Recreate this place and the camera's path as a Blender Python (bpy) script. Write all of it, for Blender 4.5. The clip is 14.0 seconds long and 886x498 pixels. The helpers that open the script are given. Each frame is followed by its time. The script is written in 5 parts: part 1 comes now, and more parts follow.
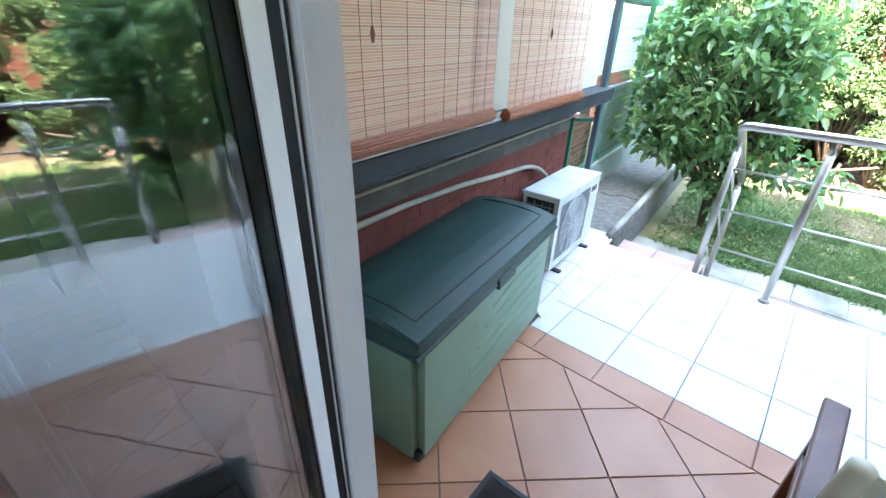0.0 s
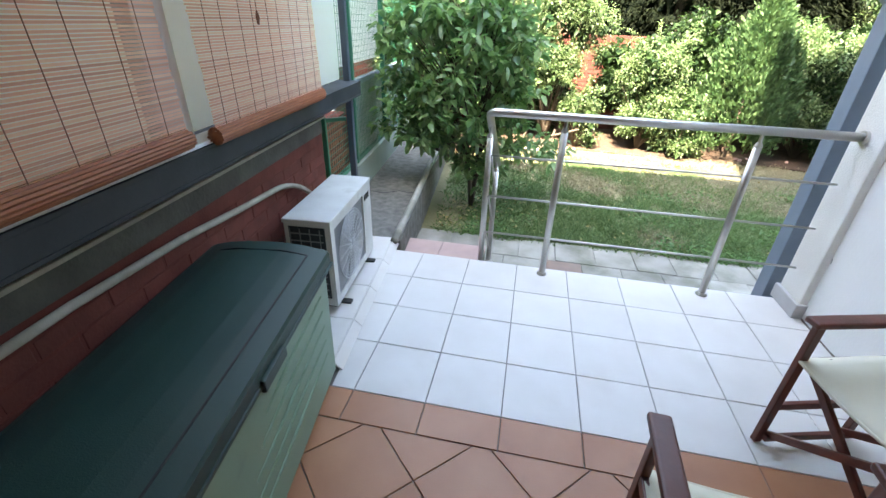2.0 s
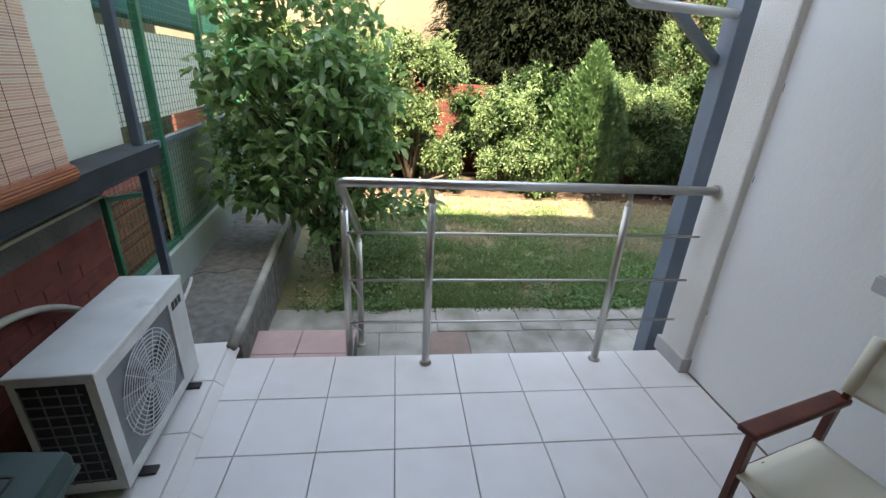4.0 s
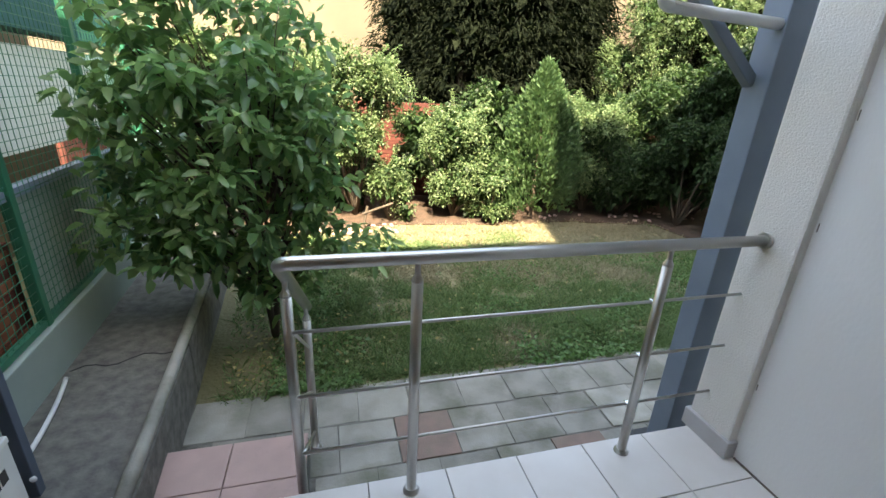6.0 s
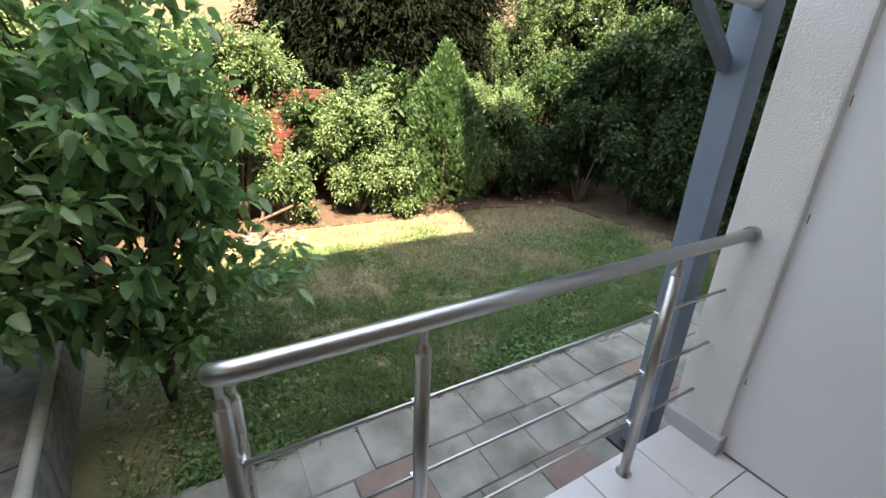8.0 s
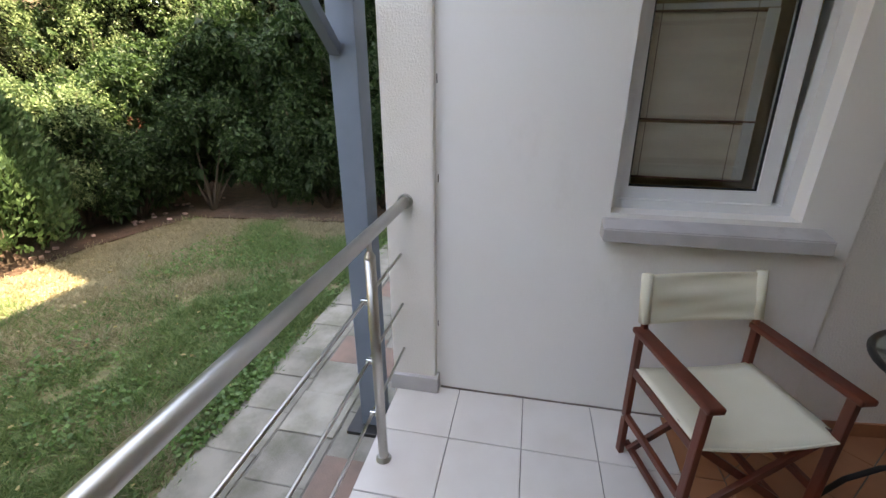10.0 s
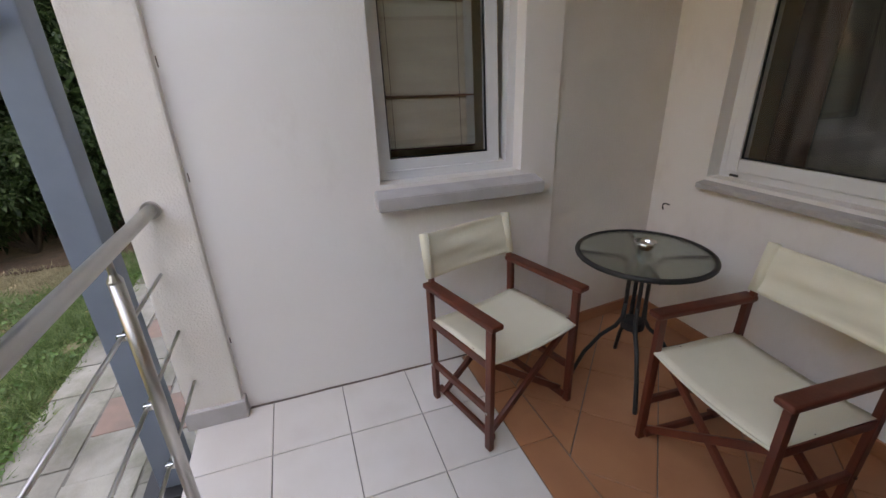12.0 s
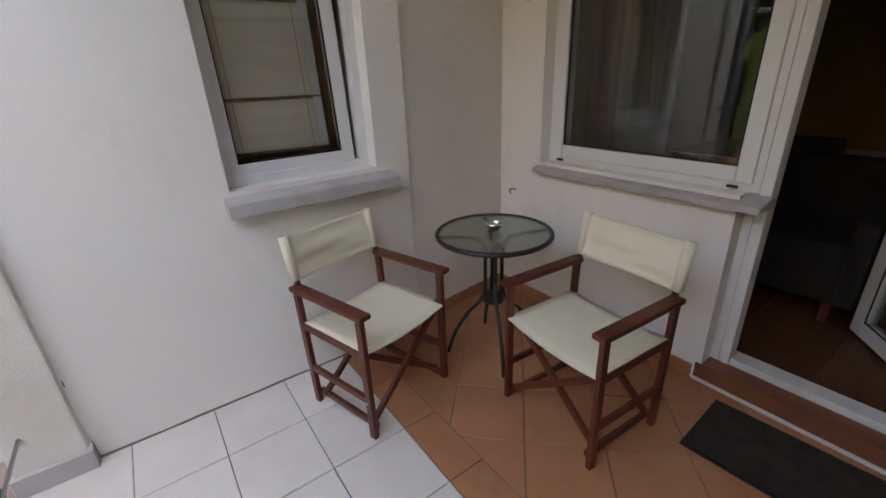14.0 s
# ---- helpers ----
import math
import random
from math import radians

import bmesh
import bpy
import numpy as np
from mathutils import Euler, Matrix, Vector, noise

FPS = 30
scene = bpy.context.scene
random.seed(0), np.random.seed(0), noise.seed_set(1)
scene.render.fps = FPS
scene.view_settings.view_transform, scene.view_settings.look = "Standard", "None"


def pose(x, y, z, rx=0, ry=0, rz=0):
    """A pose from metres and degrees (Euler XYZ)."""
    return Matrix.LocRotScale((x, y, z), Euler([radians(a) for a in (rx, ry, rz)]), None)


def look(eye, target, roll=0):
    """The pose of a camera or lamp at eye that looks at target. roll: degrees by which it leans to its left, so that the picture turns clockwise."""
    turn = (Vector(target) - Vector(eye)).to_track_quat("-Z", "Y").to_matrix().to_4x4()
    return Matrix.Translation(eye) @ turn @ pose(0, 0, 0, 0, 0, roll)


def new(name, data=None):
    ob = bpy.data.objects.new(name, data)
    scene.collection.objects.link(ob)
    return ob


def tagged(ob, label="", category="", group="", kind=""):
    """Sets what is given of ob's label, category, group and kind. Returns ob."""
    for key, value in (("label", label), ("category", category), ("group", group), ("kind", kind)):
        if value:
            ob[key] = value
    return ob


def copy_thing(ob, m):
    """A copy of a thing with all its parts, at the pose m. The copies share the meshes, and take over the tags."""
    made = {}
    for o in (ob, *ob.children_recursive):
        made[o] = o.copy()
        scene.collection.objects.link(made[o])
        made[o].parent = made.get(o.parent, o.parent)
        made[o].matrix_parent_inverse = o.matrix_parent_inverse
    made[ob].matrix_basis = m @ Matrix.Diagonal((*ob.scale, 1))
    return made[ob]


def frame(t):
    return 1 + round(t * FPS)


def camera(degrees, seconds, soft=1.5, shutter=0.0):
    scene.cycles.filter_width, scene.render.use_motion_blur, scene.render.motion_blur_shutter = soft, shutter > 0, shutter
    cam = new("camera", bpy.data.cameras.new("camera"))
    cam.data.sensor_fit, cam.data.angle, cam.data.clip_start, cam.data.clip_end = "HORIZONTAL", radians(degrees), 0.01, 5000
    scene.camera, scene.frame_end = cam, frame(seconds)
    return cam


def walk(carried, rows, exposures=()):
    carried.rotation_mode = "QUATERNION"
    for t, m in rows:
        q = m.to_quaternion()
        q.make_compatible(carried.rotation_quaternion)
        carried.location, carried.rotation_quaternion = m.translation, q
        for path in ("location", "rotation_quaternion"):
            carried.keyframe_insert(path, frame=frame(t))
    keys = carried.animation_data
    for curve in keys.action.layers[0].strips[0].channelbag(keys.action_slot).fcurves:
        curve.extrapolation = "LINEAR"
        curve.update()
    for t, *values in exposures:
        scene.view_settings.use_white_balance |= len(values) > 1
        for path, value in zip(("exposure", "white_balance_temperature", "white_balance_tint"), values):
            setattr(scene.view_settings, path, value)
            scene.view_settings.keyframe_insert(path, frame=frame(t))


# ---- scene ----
cam = camera(92.8, 14.0)
EXPOSURES = [(0.0, 5.4, 7600, 6), (1.0, 5.05, 7700, 6), (1.6, 4.7, 8100, 7), (2.5, 4.1, 9500, 13), (3.0, 3.8, 9600, 13), (6.0, 3.4, 9500, 9), (7.0, 3.4, 9700, 10), (9.5, 3.55, 10400, 17), (11.0, 3.68, 11700, 19), (12.0, 3.66, 12000, 22), (14.0, 3.72, 11600, 21)]
PATH = [
    (0, (0.118, -1.807, 1.532), (-1.050, -0.486, 0.587), 1.6),
    (0.5, (0.011, -1.663, 1.498), (-1.074, -0.275, 0.552), 1.2),
    (1, (-0.024, -1.538, 1.505), (-1.033, -0.123, 0.515), 0.6),
    (1.5, (-0.026, -1.430, 1.509), (-0.844, 0.110, 0.531), 0.5),
    (2, (-0.034, -1.297, 1.511), (-0.363, 0.430, 0.556), 1.9),
    (2.5, (-0.057, -1.154, 1.549), (0.052, 0.610, 0.612), 1.8),
    (3, (-0.075, -1.053, 1.603), (0.137, 0.681, 0.630), 1.5),
    (3.5, (-0.021, -0.882, 1.553), (0.136, 0.921, 0.702), 0.4),
    (3.7, (-0.004, -0.813, 1.540), (0.164, 1.008, 0.730), 1.9),
    (5.8, (-0.089, -0.075, 1.550), (0.382, 1.737, 0.849), 2.5),
    (6, (-0.096, -0.009, 1.561), (0.403, 1.797, 0.864), 3.0),
    (6.5, (-0.174, 0.144, 1.562), (0.544, 1.885, 0.889), 1.8),
    (7, (-0.292, 0.271, 1.560), (0.502, 1.985, 0.905), 1.4),
    (7.2, (-0.311, 0.311, 1.555), (0.485, 2.014, 0.873), 2.0),
    (9.3, (-0.069, 0.750, 1.589), (1.509, 1.720, 0.835), -0.2),
    (9.5, (-0.076, 0.751, 1.579), (1.602, 1.535, 0.825), -0.5),
    (10, (-0.122, 0.733, 1.547), (1.700, 1.099, 0.806), 0.0),
    (10.5, (-0.086, 0.705, 1.527), (1.754, 0.893, 0.767), 1.0),
    (11, (-0.046, 0.643, 1.522), (1.785, 0.652, 0.717), 1.4),
    (11.5, (-0.084, 0.687, 1.498), (1.725, 0.322, 0.728), -0.7),
    (12, (-0.159, 0.723, 1.479), (1.592, 0.125, 0.720), -1.9),
    (12.5, (-0.197, 0.744, 1.482), (1.491, -0.016, 0.726), -1.2),
    (13, (-0.226, 0.729, 1.476), (1.421, -0.137, 0.743), -1.1),
    (13.5, (-0.256, 0.699, 1.466), (1.337, -0.259, 0.728), -1.9),
    (14, (-0.286, 0.662, 1.461), (1.226, -0.401, 0.696), -2.6),
]
walk(cam, [(t, look(eye, target, roll)) for t, eye, target, roll in PATH], EXPOSURES)

# ---- world and light ----
SUN_ELEV, SUN_AZ = 57.0, -14.0          # height of the sun, and its bearing from straight behind the house
sun_dir = Vector((math.sin(radians(SUN_AZ)) * math.cos(radians(SUN_ELEV)), -math.cos(radians(SUN_AZ)) * math.cos(radians(SUN_ELEV)), math.sin(radians(SUN_ELEV))))
sun = new("sun", bpy.data.lights.new("sun", "SUN"))
sun.data.energy, sun.data.angle, sun.data.color = 3.0, radians(0.5), (1.0, 0.97, 0.92)
sun.matrix_world = Matrix.Translation(sun_dir * 30) @ sun_dir.to_track_quat("Z", "Y").to_matrix().to_4x4()
world = bpy.data.worlds.new("sky_world")
scene.world = world
world.use_nodes = True
wn, wl = world.node_tree.nodes, world.node_tree.links
sky = wn.new("ShaderNodeTexSky")
sky.sky_type, sky.sun_disc = "NISHITA", False
sky.sun_elevation, sky.sun_rotation = radians(SUN_ELEV), math.atan2(sun_dir.x, sun_dir.y)
wl.new(sky.outputs["Color"], wn["Background"].inputs["Color"])
wn["Background"].inputs["Strength"].default_value = 0.15


# ---- materials ----
def material(name, base, rough=0.6, metal=0.0, spots=None, scale=8.0, mix=0.5, grain=120.0, bump=0.1, depth=0.004, jitter=0.0, spec=0.5,
             stretch=(1, 1, 1), dirt=None, dirt_scale=1.6, dirt_from=0.55):
    """Base colour broken by blotches (spots), dirt patches, a fine grain in the relief, and a change from piece to piece."""
    m = bpy.data.materials.new(name)
    m.use_nodes = True
    n, l = m.node_tree.nodes, m.node_tree.links
    b = n["Principled BSDF"]
    b.inputs["Roughness"].default_value, b.inputs["Metallic"].default_value = rough, metal
    b.inputs["Specular IOR Level"].default_value = spec
    tc, mp = n.new("ShaderNodeTexCoord"), n.new("ShaderNodeMapping")
    geo = n.new("ShaderNodeNewGeometry")
    mp.inputs["Scale"].default_value = stretch
    l.new(geo.outputs["Position"], mp.inputs["Vector"])
    noise_a = n.new("ShaderNodeTexNoise")
    noise_a.inputs["Scale"].default_value, noise_a.inputs["Detail"].default_value = scale, 6
    l.new(mp.outputs["Vector"], noise_a.inputs["Vector"])
    ramp = n.new("ShaderNodeMapRange")
    ramp.inputs["From Min"].default_value, ramp.inputs["From Max"].default_value = 0.35, 0.68
    l.new(noise_a.outputs["Fac"], ramp.inputs["Value"])
    sp = spots or tuple(c * 0.8 for c in base)
    mx = n.new("ShaderNodeMix")
    mx.data_type = "RGBA"
    mx.inputs["A"].default_value, mx.inputs["B"].default_value = (*base, 1), (*sp, 1)
    mu = n.new("ShaderNodeMath")
    mu.operation = "MULTIPLY"
    mu.inputs[1].default_value = mix
    l.new(ramp.outputs["Result"], mu.inputs[0])
    l.new(mu.outputs[0], mx.inputs["Factor"])
    out = mx.outputs["Result"]
    if dirt:
        nd = n.new("ShaderNodeTexNoise")
        nd.inputs["Scale"].default_value, nd.inputs["Detail"].default_value, nd.inputs["Roughness"].default_value = dirt_scale, 8, 0.65
        l.new(mp.outputs["Vector"], nd.inputs["Vector"])
        rd = n.new("ShaderNodeMapRange")
        rd.inputs["From Min"].default_value, rd.inputs["From Max"].default_value = dirt_from, dirt_from + 0.2
        rd.inputs["To Max"].default_value = 0.8
        l.new(nd.outputs["Fac"], rd.inputs["Value"])
        md = n.new("ShaderNodeMix")
        md.data_type = "RGBA"
        md.inputs["B"].default_value = (*dirt, 1)
        l.new(rd.outputs["Result"], md.inputs["Factor"])
        l.new(out, md.inputs["A"])
        out = md.outputs["Result"]
    if jitter:
        oi, hs, ad = n.new("ShaderNodeObjectInfo"), n.new("ShaderNodeHueSaturation"), n.new("ShaderNodeMapRange")
        isl = n.new("ShaderNodeMath")
        isl.operation = "ADD"
        l.new(oi.outputs["Random"], isl.inputs[0])
        l.new(geo.outputs["Random Per Island"], isl.inputs[1])
        ad.inputs["From Max"].default_value = 2.0
        ad.inputs["To Min"].default_value, ad.inputs["To Max"].default_value = 1 - jitter, 1 + jitter
        l.new(isl.outputs[0], ad.inputs["Value"])
        l.new(ad.outputs["Result"], hs.inputs["Value"])
        l.new(out, hs.inputs["Color"])
        out = hs.outputs["Color"]
    l.new(out, b.inputs["Base Color"])
    ng = n.new("ShaderNodeTexNoise")
    ng.inputs["Scale"].default_value, ng.inputs["Detail"].default_value = grain, 4
    l.new(mp.outputs["Vector"], ng.inputs["Vector"])
    bp = n.new("ShaderNodeBump")
    bp.inputs["Strength"].default_value, bp.inputs["Distance"].default_value = bump, depth
    l.new(ng.outputs["Fac"], bp.inputs["Height"])
    l.new(bp.outputs["Normal"], b.inputs["Normal"])
    rr = n.new("ShaderNodeMapRange")
    rr.inputs["To Min"].default_value, rr.inputs["To Max"].default_value = max(0.02, rough - 0.1), min(1, rough + 0.1)
    l.new(noise_a.outputs["Fac"], rr.inputs["Value"])
    l.new(rr.outputs["Result"], b.inputs["Roughness"])
    return m


def leaf_material(name, dark, light, rough=0.45, through_light=0.35, spec=0.4):
    m = bpy.data.materials.new(name)
    m.use_nodes = True
    n, l = m.node_tree.nodes, m.node_tree.links
    b = n["Principled BSDF"]
    b.inputs["Roughness"].default_value, b.inputs["Specular IOR Level"].default_value = rough, spec
    geo = n.new("ShaderNodeNewGeometry")
    mx = n.new("ShaderNodeMix")
    mx.data_type = "RGBA"
    mx.inputs["A"].default_value, mx.inputs["B"].default_value = (*dark, 1), (*light, 1)
    l.new(geo.outputs["Random Per Island"], mx.inputs["Factor"])
    l.new(mx.outputs["Result"], b.inputs["Base Color"])
    tr = n.new("ShaderNodeBsdfTranslucent")
    hs = n.new("ShaderNodeHueSaturation")
    hs.inputs["Value"].default_value, hs.inputs["Saturation"].default_value = 1.5, 1.1
    l.new(mx.outputs["Result"], hs.inputs["Color"])
    l.new(hs.outputs["Color"], tr.inputs["Color"])
    ms = n.new("ShaderNodeMixShader")
    ms.inputs["Fac"].default_value = through_light
    l.new(b.outputs[0], ms.inputs[1])
    l.new(tr.outputs[0], ms.inputs[2])
    l.new(ms.outputs[0], n["Material Output"].inputs["Surface"])
    return m


def glass_material(name, tint=(0.95, 0.98, 0.97), rough=0.0, ior=1.5):
    m = bpy.data.materials.new(name)
    m.use_nodes = True
    b = m.node_tree.nodes["Principled BSDF"]
    b.inputs["Base Color"].default_value = (*tint, 1)
    b.inputs["Roughness"].default_value, b.inputs["Transmission Weight"].default_value, b.inputs["IOR"].default_value = rough, 1.0, ior
    return m


M_WHITE_TILE = material("white_floor_tile", (0.685, 0.650, 0.615), 0.36, spots=(0.615, 0.570, 0.525), scale=5, mix=0.6, grain=220, bump=0.06, jitter=0.05, dirt=(0.60, 0.57, 0.52), dirt_scale=2.4, dirt_from=0.58)
M_TERRA = material("terracotta_tile", (0.47, 0.205, 0.105), 0.42, spots=(0.38, 0.15, 0.075), scale=4, mix=0.7, grain=160, bump=0.12, jitter=0.12, dirt=(0.30, 0.13, 0.08), dirt_scale=2.5, dirt_from=0.6)
M_STEPTERRA = material("dark_glazed_terracotta", (0.24, 0.085, 0.045), 0.35, spots=(0.17, 0.058, 0.032), scale=5, mix=0.7, grain=160, bump=0.08)
M_GROUT = material("grey_grout", (0.19, 0.175, 0.16), 0.9, scale=20, grain=300, bump=0.3)
M_STUCCO = material("white_painted_plaster", (0.84, 0.815, 0.785), 0.85, spots=(0.78, 0.75, 0.72), scale=1.3, mix=0.6, grain=75, bump=0.20, depth=0.004, dirt=(0.68, 0.64, 0.595), dirt_scale=1.6, dirt_from=0.53, stretch=(1, 1, 0.55))
M_ROUGH = material("rough_cream_render", (0.79, 0.75, 0.70), 0.95, spots=(0.71, 0.665, 0.61), scale=3, mix=0.6, grain=110, bump=0.6, depth=0.006, dirt=(0.50, 0.45, 0.42), dirt_scale=1.2, dirt_from=0.66)
M_CEIL = material("white_ceiling_paint", (0.82, 0.81, 0.79), 0.9, scale=2, grain=80)
M_PVC = material("white_window_plastic", (0.75, 0.76, 0.77), 0.35, spots=(0.68, 0.68, 0.68), scale=3, mix=0.5, bump=0.03)
M_SILL = material("grey_stone_sill", (0.52, 0.50, 0.50), 0.7, spots=(0.40, 0.38, 0.37), scale=6, mix=0.7, grain=140, bump=0.2, dirt=(0.28, 0.26, 0.25), dirt_scale=5, dirt_from=0.6)
M_GASKET = material("black_rubber_gasket", (0.012, 0.012, 0.013), 0.5, bump=0.05)
M_JOINT = material("dark_crack_filler", (0.20, 0.16, 0.14), 0.9, scale=30, bump=0.4)
M_GLASS = glass_material("window_glass", ior=1.62)
M_TABLEGLASS = glass_material("greenish_table_glass", (0.62, 0.74, 0.70), 0.22)
M_STEEL = material("brushed_stainless_steel", (0.58, 0.56, 0.53), 0.34, metal=1.0, spots=(0.50, 0.48, 0.46), scale=14, mix=0.1, grain=400, bump=0.0)
M_BLUESTEEL = material("blue_grey_painted_steel", (0.19, 0.24, 0.30), 0.5, spots=(0.14, 0.18, 0.23), scale=5, mix=0.6, grain=90, bump=0.08)
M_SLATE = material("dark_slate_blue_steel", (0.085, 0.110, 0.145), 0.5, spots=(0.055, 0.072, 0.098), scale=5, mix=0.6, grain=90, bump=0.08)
M_BLACKSTEEL = material("black_painted_steel", (0.018, 0.019, 0.021), 0.45, grain=100, bump=0.05)
M_GREEN = material("green_painted_steel", (0.018, 0.170, 0.098), 0.45, spots=(0.012, 0.120, 0.072), scale=6, mix=0.6, grain=90, bump=0.08)
M_WOOD = material("red_brown_varnished_wood", (0.14, 0.029, 0.015), 0.38, spots=(0.065, 0.014, 0.008), scale=9, mix=0.8, stretch=(1, 1, 0.35), grain=90, bump=0.15, jitter=0.15)
M_CANVAS = material("cream_cotton_canvas", (0.76, 0.71, 0.57), 0.9, spots=(0.69, 0.64, 0.50), scale=6, mix=0.5, grain=500, bump=0.3, depth=0.002)
M_BOXLID = material("dark_green_plastic", (0.013, 0.046, 0.040), 0.52, spots=(0.019, 0.056, 0.050), scale=5, mix=0.7, grain=260, bump=0.14, dirt=(0.042, 0.066, 0.060), dirt_scale=3, dirt_from=0.62)
M_BOXBODY = material("pale_green_plastic", (0.20, 0.31, 0.215), 0.45, spots=(0.17, 0.27, 0.19), scale=3, mix=0.6, grain=200, bump=0.08, dirt=(0.13, 0.18, 0.14), dirt_scale=3, dirt_from=0.62)
M_AC = material("aged_white_enamel", (0.66, 0.66, 0.62), 0.4, spots=(0.52, 0.50, 0.46), scale=7, mix=0.6, grain=150, bump=0.05, dirt=(0.38, 0.34, 0.29), dirt_scale=4, dirt_from=0.6)
M_DARK = material("dark_plastic", (0.02, 0.021, 0.022), 0.5, bump=0.05)
M_GREY = material("grey_metal_fins", (0.25, 0.26, 0.27), 0.5, metal=0.6, bump=0.05)
M_BRICK = material("dark_red_brick", (0.21, 0.052, 0.036), 0.85, spots=(0.12, 0.032, 0.024), scale=7, mix=0.8, grain=90, bump=0.4, depth=0.004, jitter=0.06, dirt=(0.075, 0.03, 0.026), dirt_scale=2.2, dirt_from=0.56)
M_MORTAR = material("red_painted_joint", (0.19, 0.046, 0.032), 0.95, spots=(0.12, 0.03, 0.022), scale=9, mix=0.8, grain=120, bump=0.5)
M_LOWBRICK = material("orange_red_brick", (0.34, 0.105, 0.055), 0.85, spots=(0.24, 0.07, 0.04), scale=14, mix=0.8, grain=90, bump=0.5, jitter=0.2)
# stained concrete, its base darkened for the shade that falls on the band
M_BAND = material("shaded_stained_concrete", (0.13, 0.125, 0.105), 0.92, spots=(0.07, 0.068, 0.058), scale=5, mix=0.9, grain=60, bump=0.8, depth=0.006, dirt=(0.055, 0.06, 0.04), dirt_scale=2.0, dirt_from=0.5)
M_CONCRETE = material("weathered_concrete", (0.165, 0.158, 0.14), 0.92, spots=(0.085, 0.082, 0.074), scale=16, mix=0.9, grain=60, bump=0.9, depth=0.006, dirt=(0.08, 0.085, 0.06), dirt_scale=2.2, dirt_from=0.56)
M_SLAB = material("grey_paving_slab", (0.31, 0.30, 0.265), 0.9, spots=(0.17, 0.165, 0.14), scale=4.5, mix=0.9, grain=110, bump=0.5, depth=0.005, jitter=0.3, dirt=(0.10, 0.11, 0.065), dirt_scale=2.2, dirt_from=0.50)
M_REDSLAB = material("reddish_paving_slab", (0.25, 0.17, 0.14), 0.9, spots=(0.18, 0.135, 0.115), scale=8, mix=0.8, grain=110, bump=0.5, dirt=(0.18, 0.16, 0.12), dirt_scale=3, dirt_from=0.55)
M_STEP = material("pink_step_tile", (0.46, 0.31, 0.28), 0.6, spots=(0.38, 0.26, 0.235), scale=8, mix=0.6, grain=150, bump=0.15, jitter=0.08, dirt=(0.25, 0.19, 0.16), dirt_scale=3.5, dirt_from=0.55)
M_BLIND = leaf_material("bamboo_blind_reed", (0.62, 0.43, 0.35), (0.84, 0.66, 0.55), 0.7, 0.60)
M_BLINDROLL = material("orange_brown_reed_roll", (0.36, 0.105, 0.030), 0.55, spots=(0.24, 0.06, 0.018), scale=30, mix=0.8, stretch=(3, 0.3, 3), grain=200, bump=0.3, jitter=0.2)
M_CORD = material("brown_blind_cord", (0.24, 0.12, 0.07), 0.8)
M_FROST = leaf_material("pale_green_frosted_panel", (0.78, 0.82, 0.75), (0.82, 0.85, 0.79), 0.5, 0.75)
M_SHEET = material("grey_green_corrugated_sheet", (0.30, 0.36, 0.32), 0.6, spots=(0.24, 0.30, 0.27), scale=3, mix=0.6, bump=0.08)
# blue-grey steel in a darker copy, with the shade at the beam painted in
M_BEAM = material("shaded_slate_steel", (0.030, 0.036, 0.041), 0.65, spots=(0.018, 0.021, 0.024), scale=6, mix=0.7, grain=90, bump=0.15)
M_WHITEPAINT = material("white_painted_metal", (0.72, 0.73, 0.72), 0.4, spots=(0.6, 0.6, 0.6), scale=8, bump=0.05)
M_HOSE = material("off_white_pipe_lagging", (0.50, 0.46, 0.38), 0.75, spots=(0.36, 0.32, 0.25), scale=12, mix=0.8, grain=60, bump=0.5)
M_SOIL = material("lawn_soil", (0.125, 0.125, 0.060), 1.0, spots=(0.21, 0.175, 0.10), scale=1.6, mix=0.8, grain=30, bump=0.8, depth=0.02)
M_BED = material("reddish_bed_soil", (0.055, 0.036, 0.024), 1.0, spots=(0.11, 0.065, 0.045), scale=9, mix=0.8, grain=40, bump=0.9, depth=0.03)
M_GARDENBRICK = material("old_garden_brick", (0.12, 0.032, 0.022), 0.9, spots=(0.07, 0.02, 0.015), scale=9, mix=0.8, grain=60, bump=0.5, jitter=0.2)
M_BARK = material("brown_bark", (0.10, 0.075, 0.055), 0.95, spots=(0.05, 0.04, 0.03), scale=20, mix=0.8, stretch=(1, 1, 0.2), grain=50, bump=0.8, depth=0.01)
M_GRASS = leaf_material("grass_blades", (0.060, 0.125, 0.042), (0.185, 0.260, 0.115), 0.6, 0.3)
M_DRYGRASS = leaf_material("dry_grass_blades", (0.205, 0.185, 0.118), (0.345, 0.315, 0.215), 0.7, 0.3)
M_TREELEAF = leaf_material("cherry_tree_leaf", (0.070, 0.170, 0.070), (0.230, 0.370, 0.155), 0.32, 0.45, 0.6)
M_BUSHLEAF = leaf_material("variegated_bush_leaf", (0.060, 0.122, 0.046), (0.215, 0.285, 0.145), 0.5, 0.35)
M_FALLEN = leaf_material("dry_fallen_leaf", (0.26, 0.21, 0.08), (0.42, 0.36, 0.18), 0.7, 0.2)
M_CLOVER = leaf_material("clover_leaf", (0.055, 0.130, 0.040), (0.120, 0.230, 0.075), 0.45, 0.3)
M_CONIFER = leaf_material("thuja_foliage", (0.034, 0.078, 0.030), (0.095, 0.165, 0.070), 0.5, 0.3)
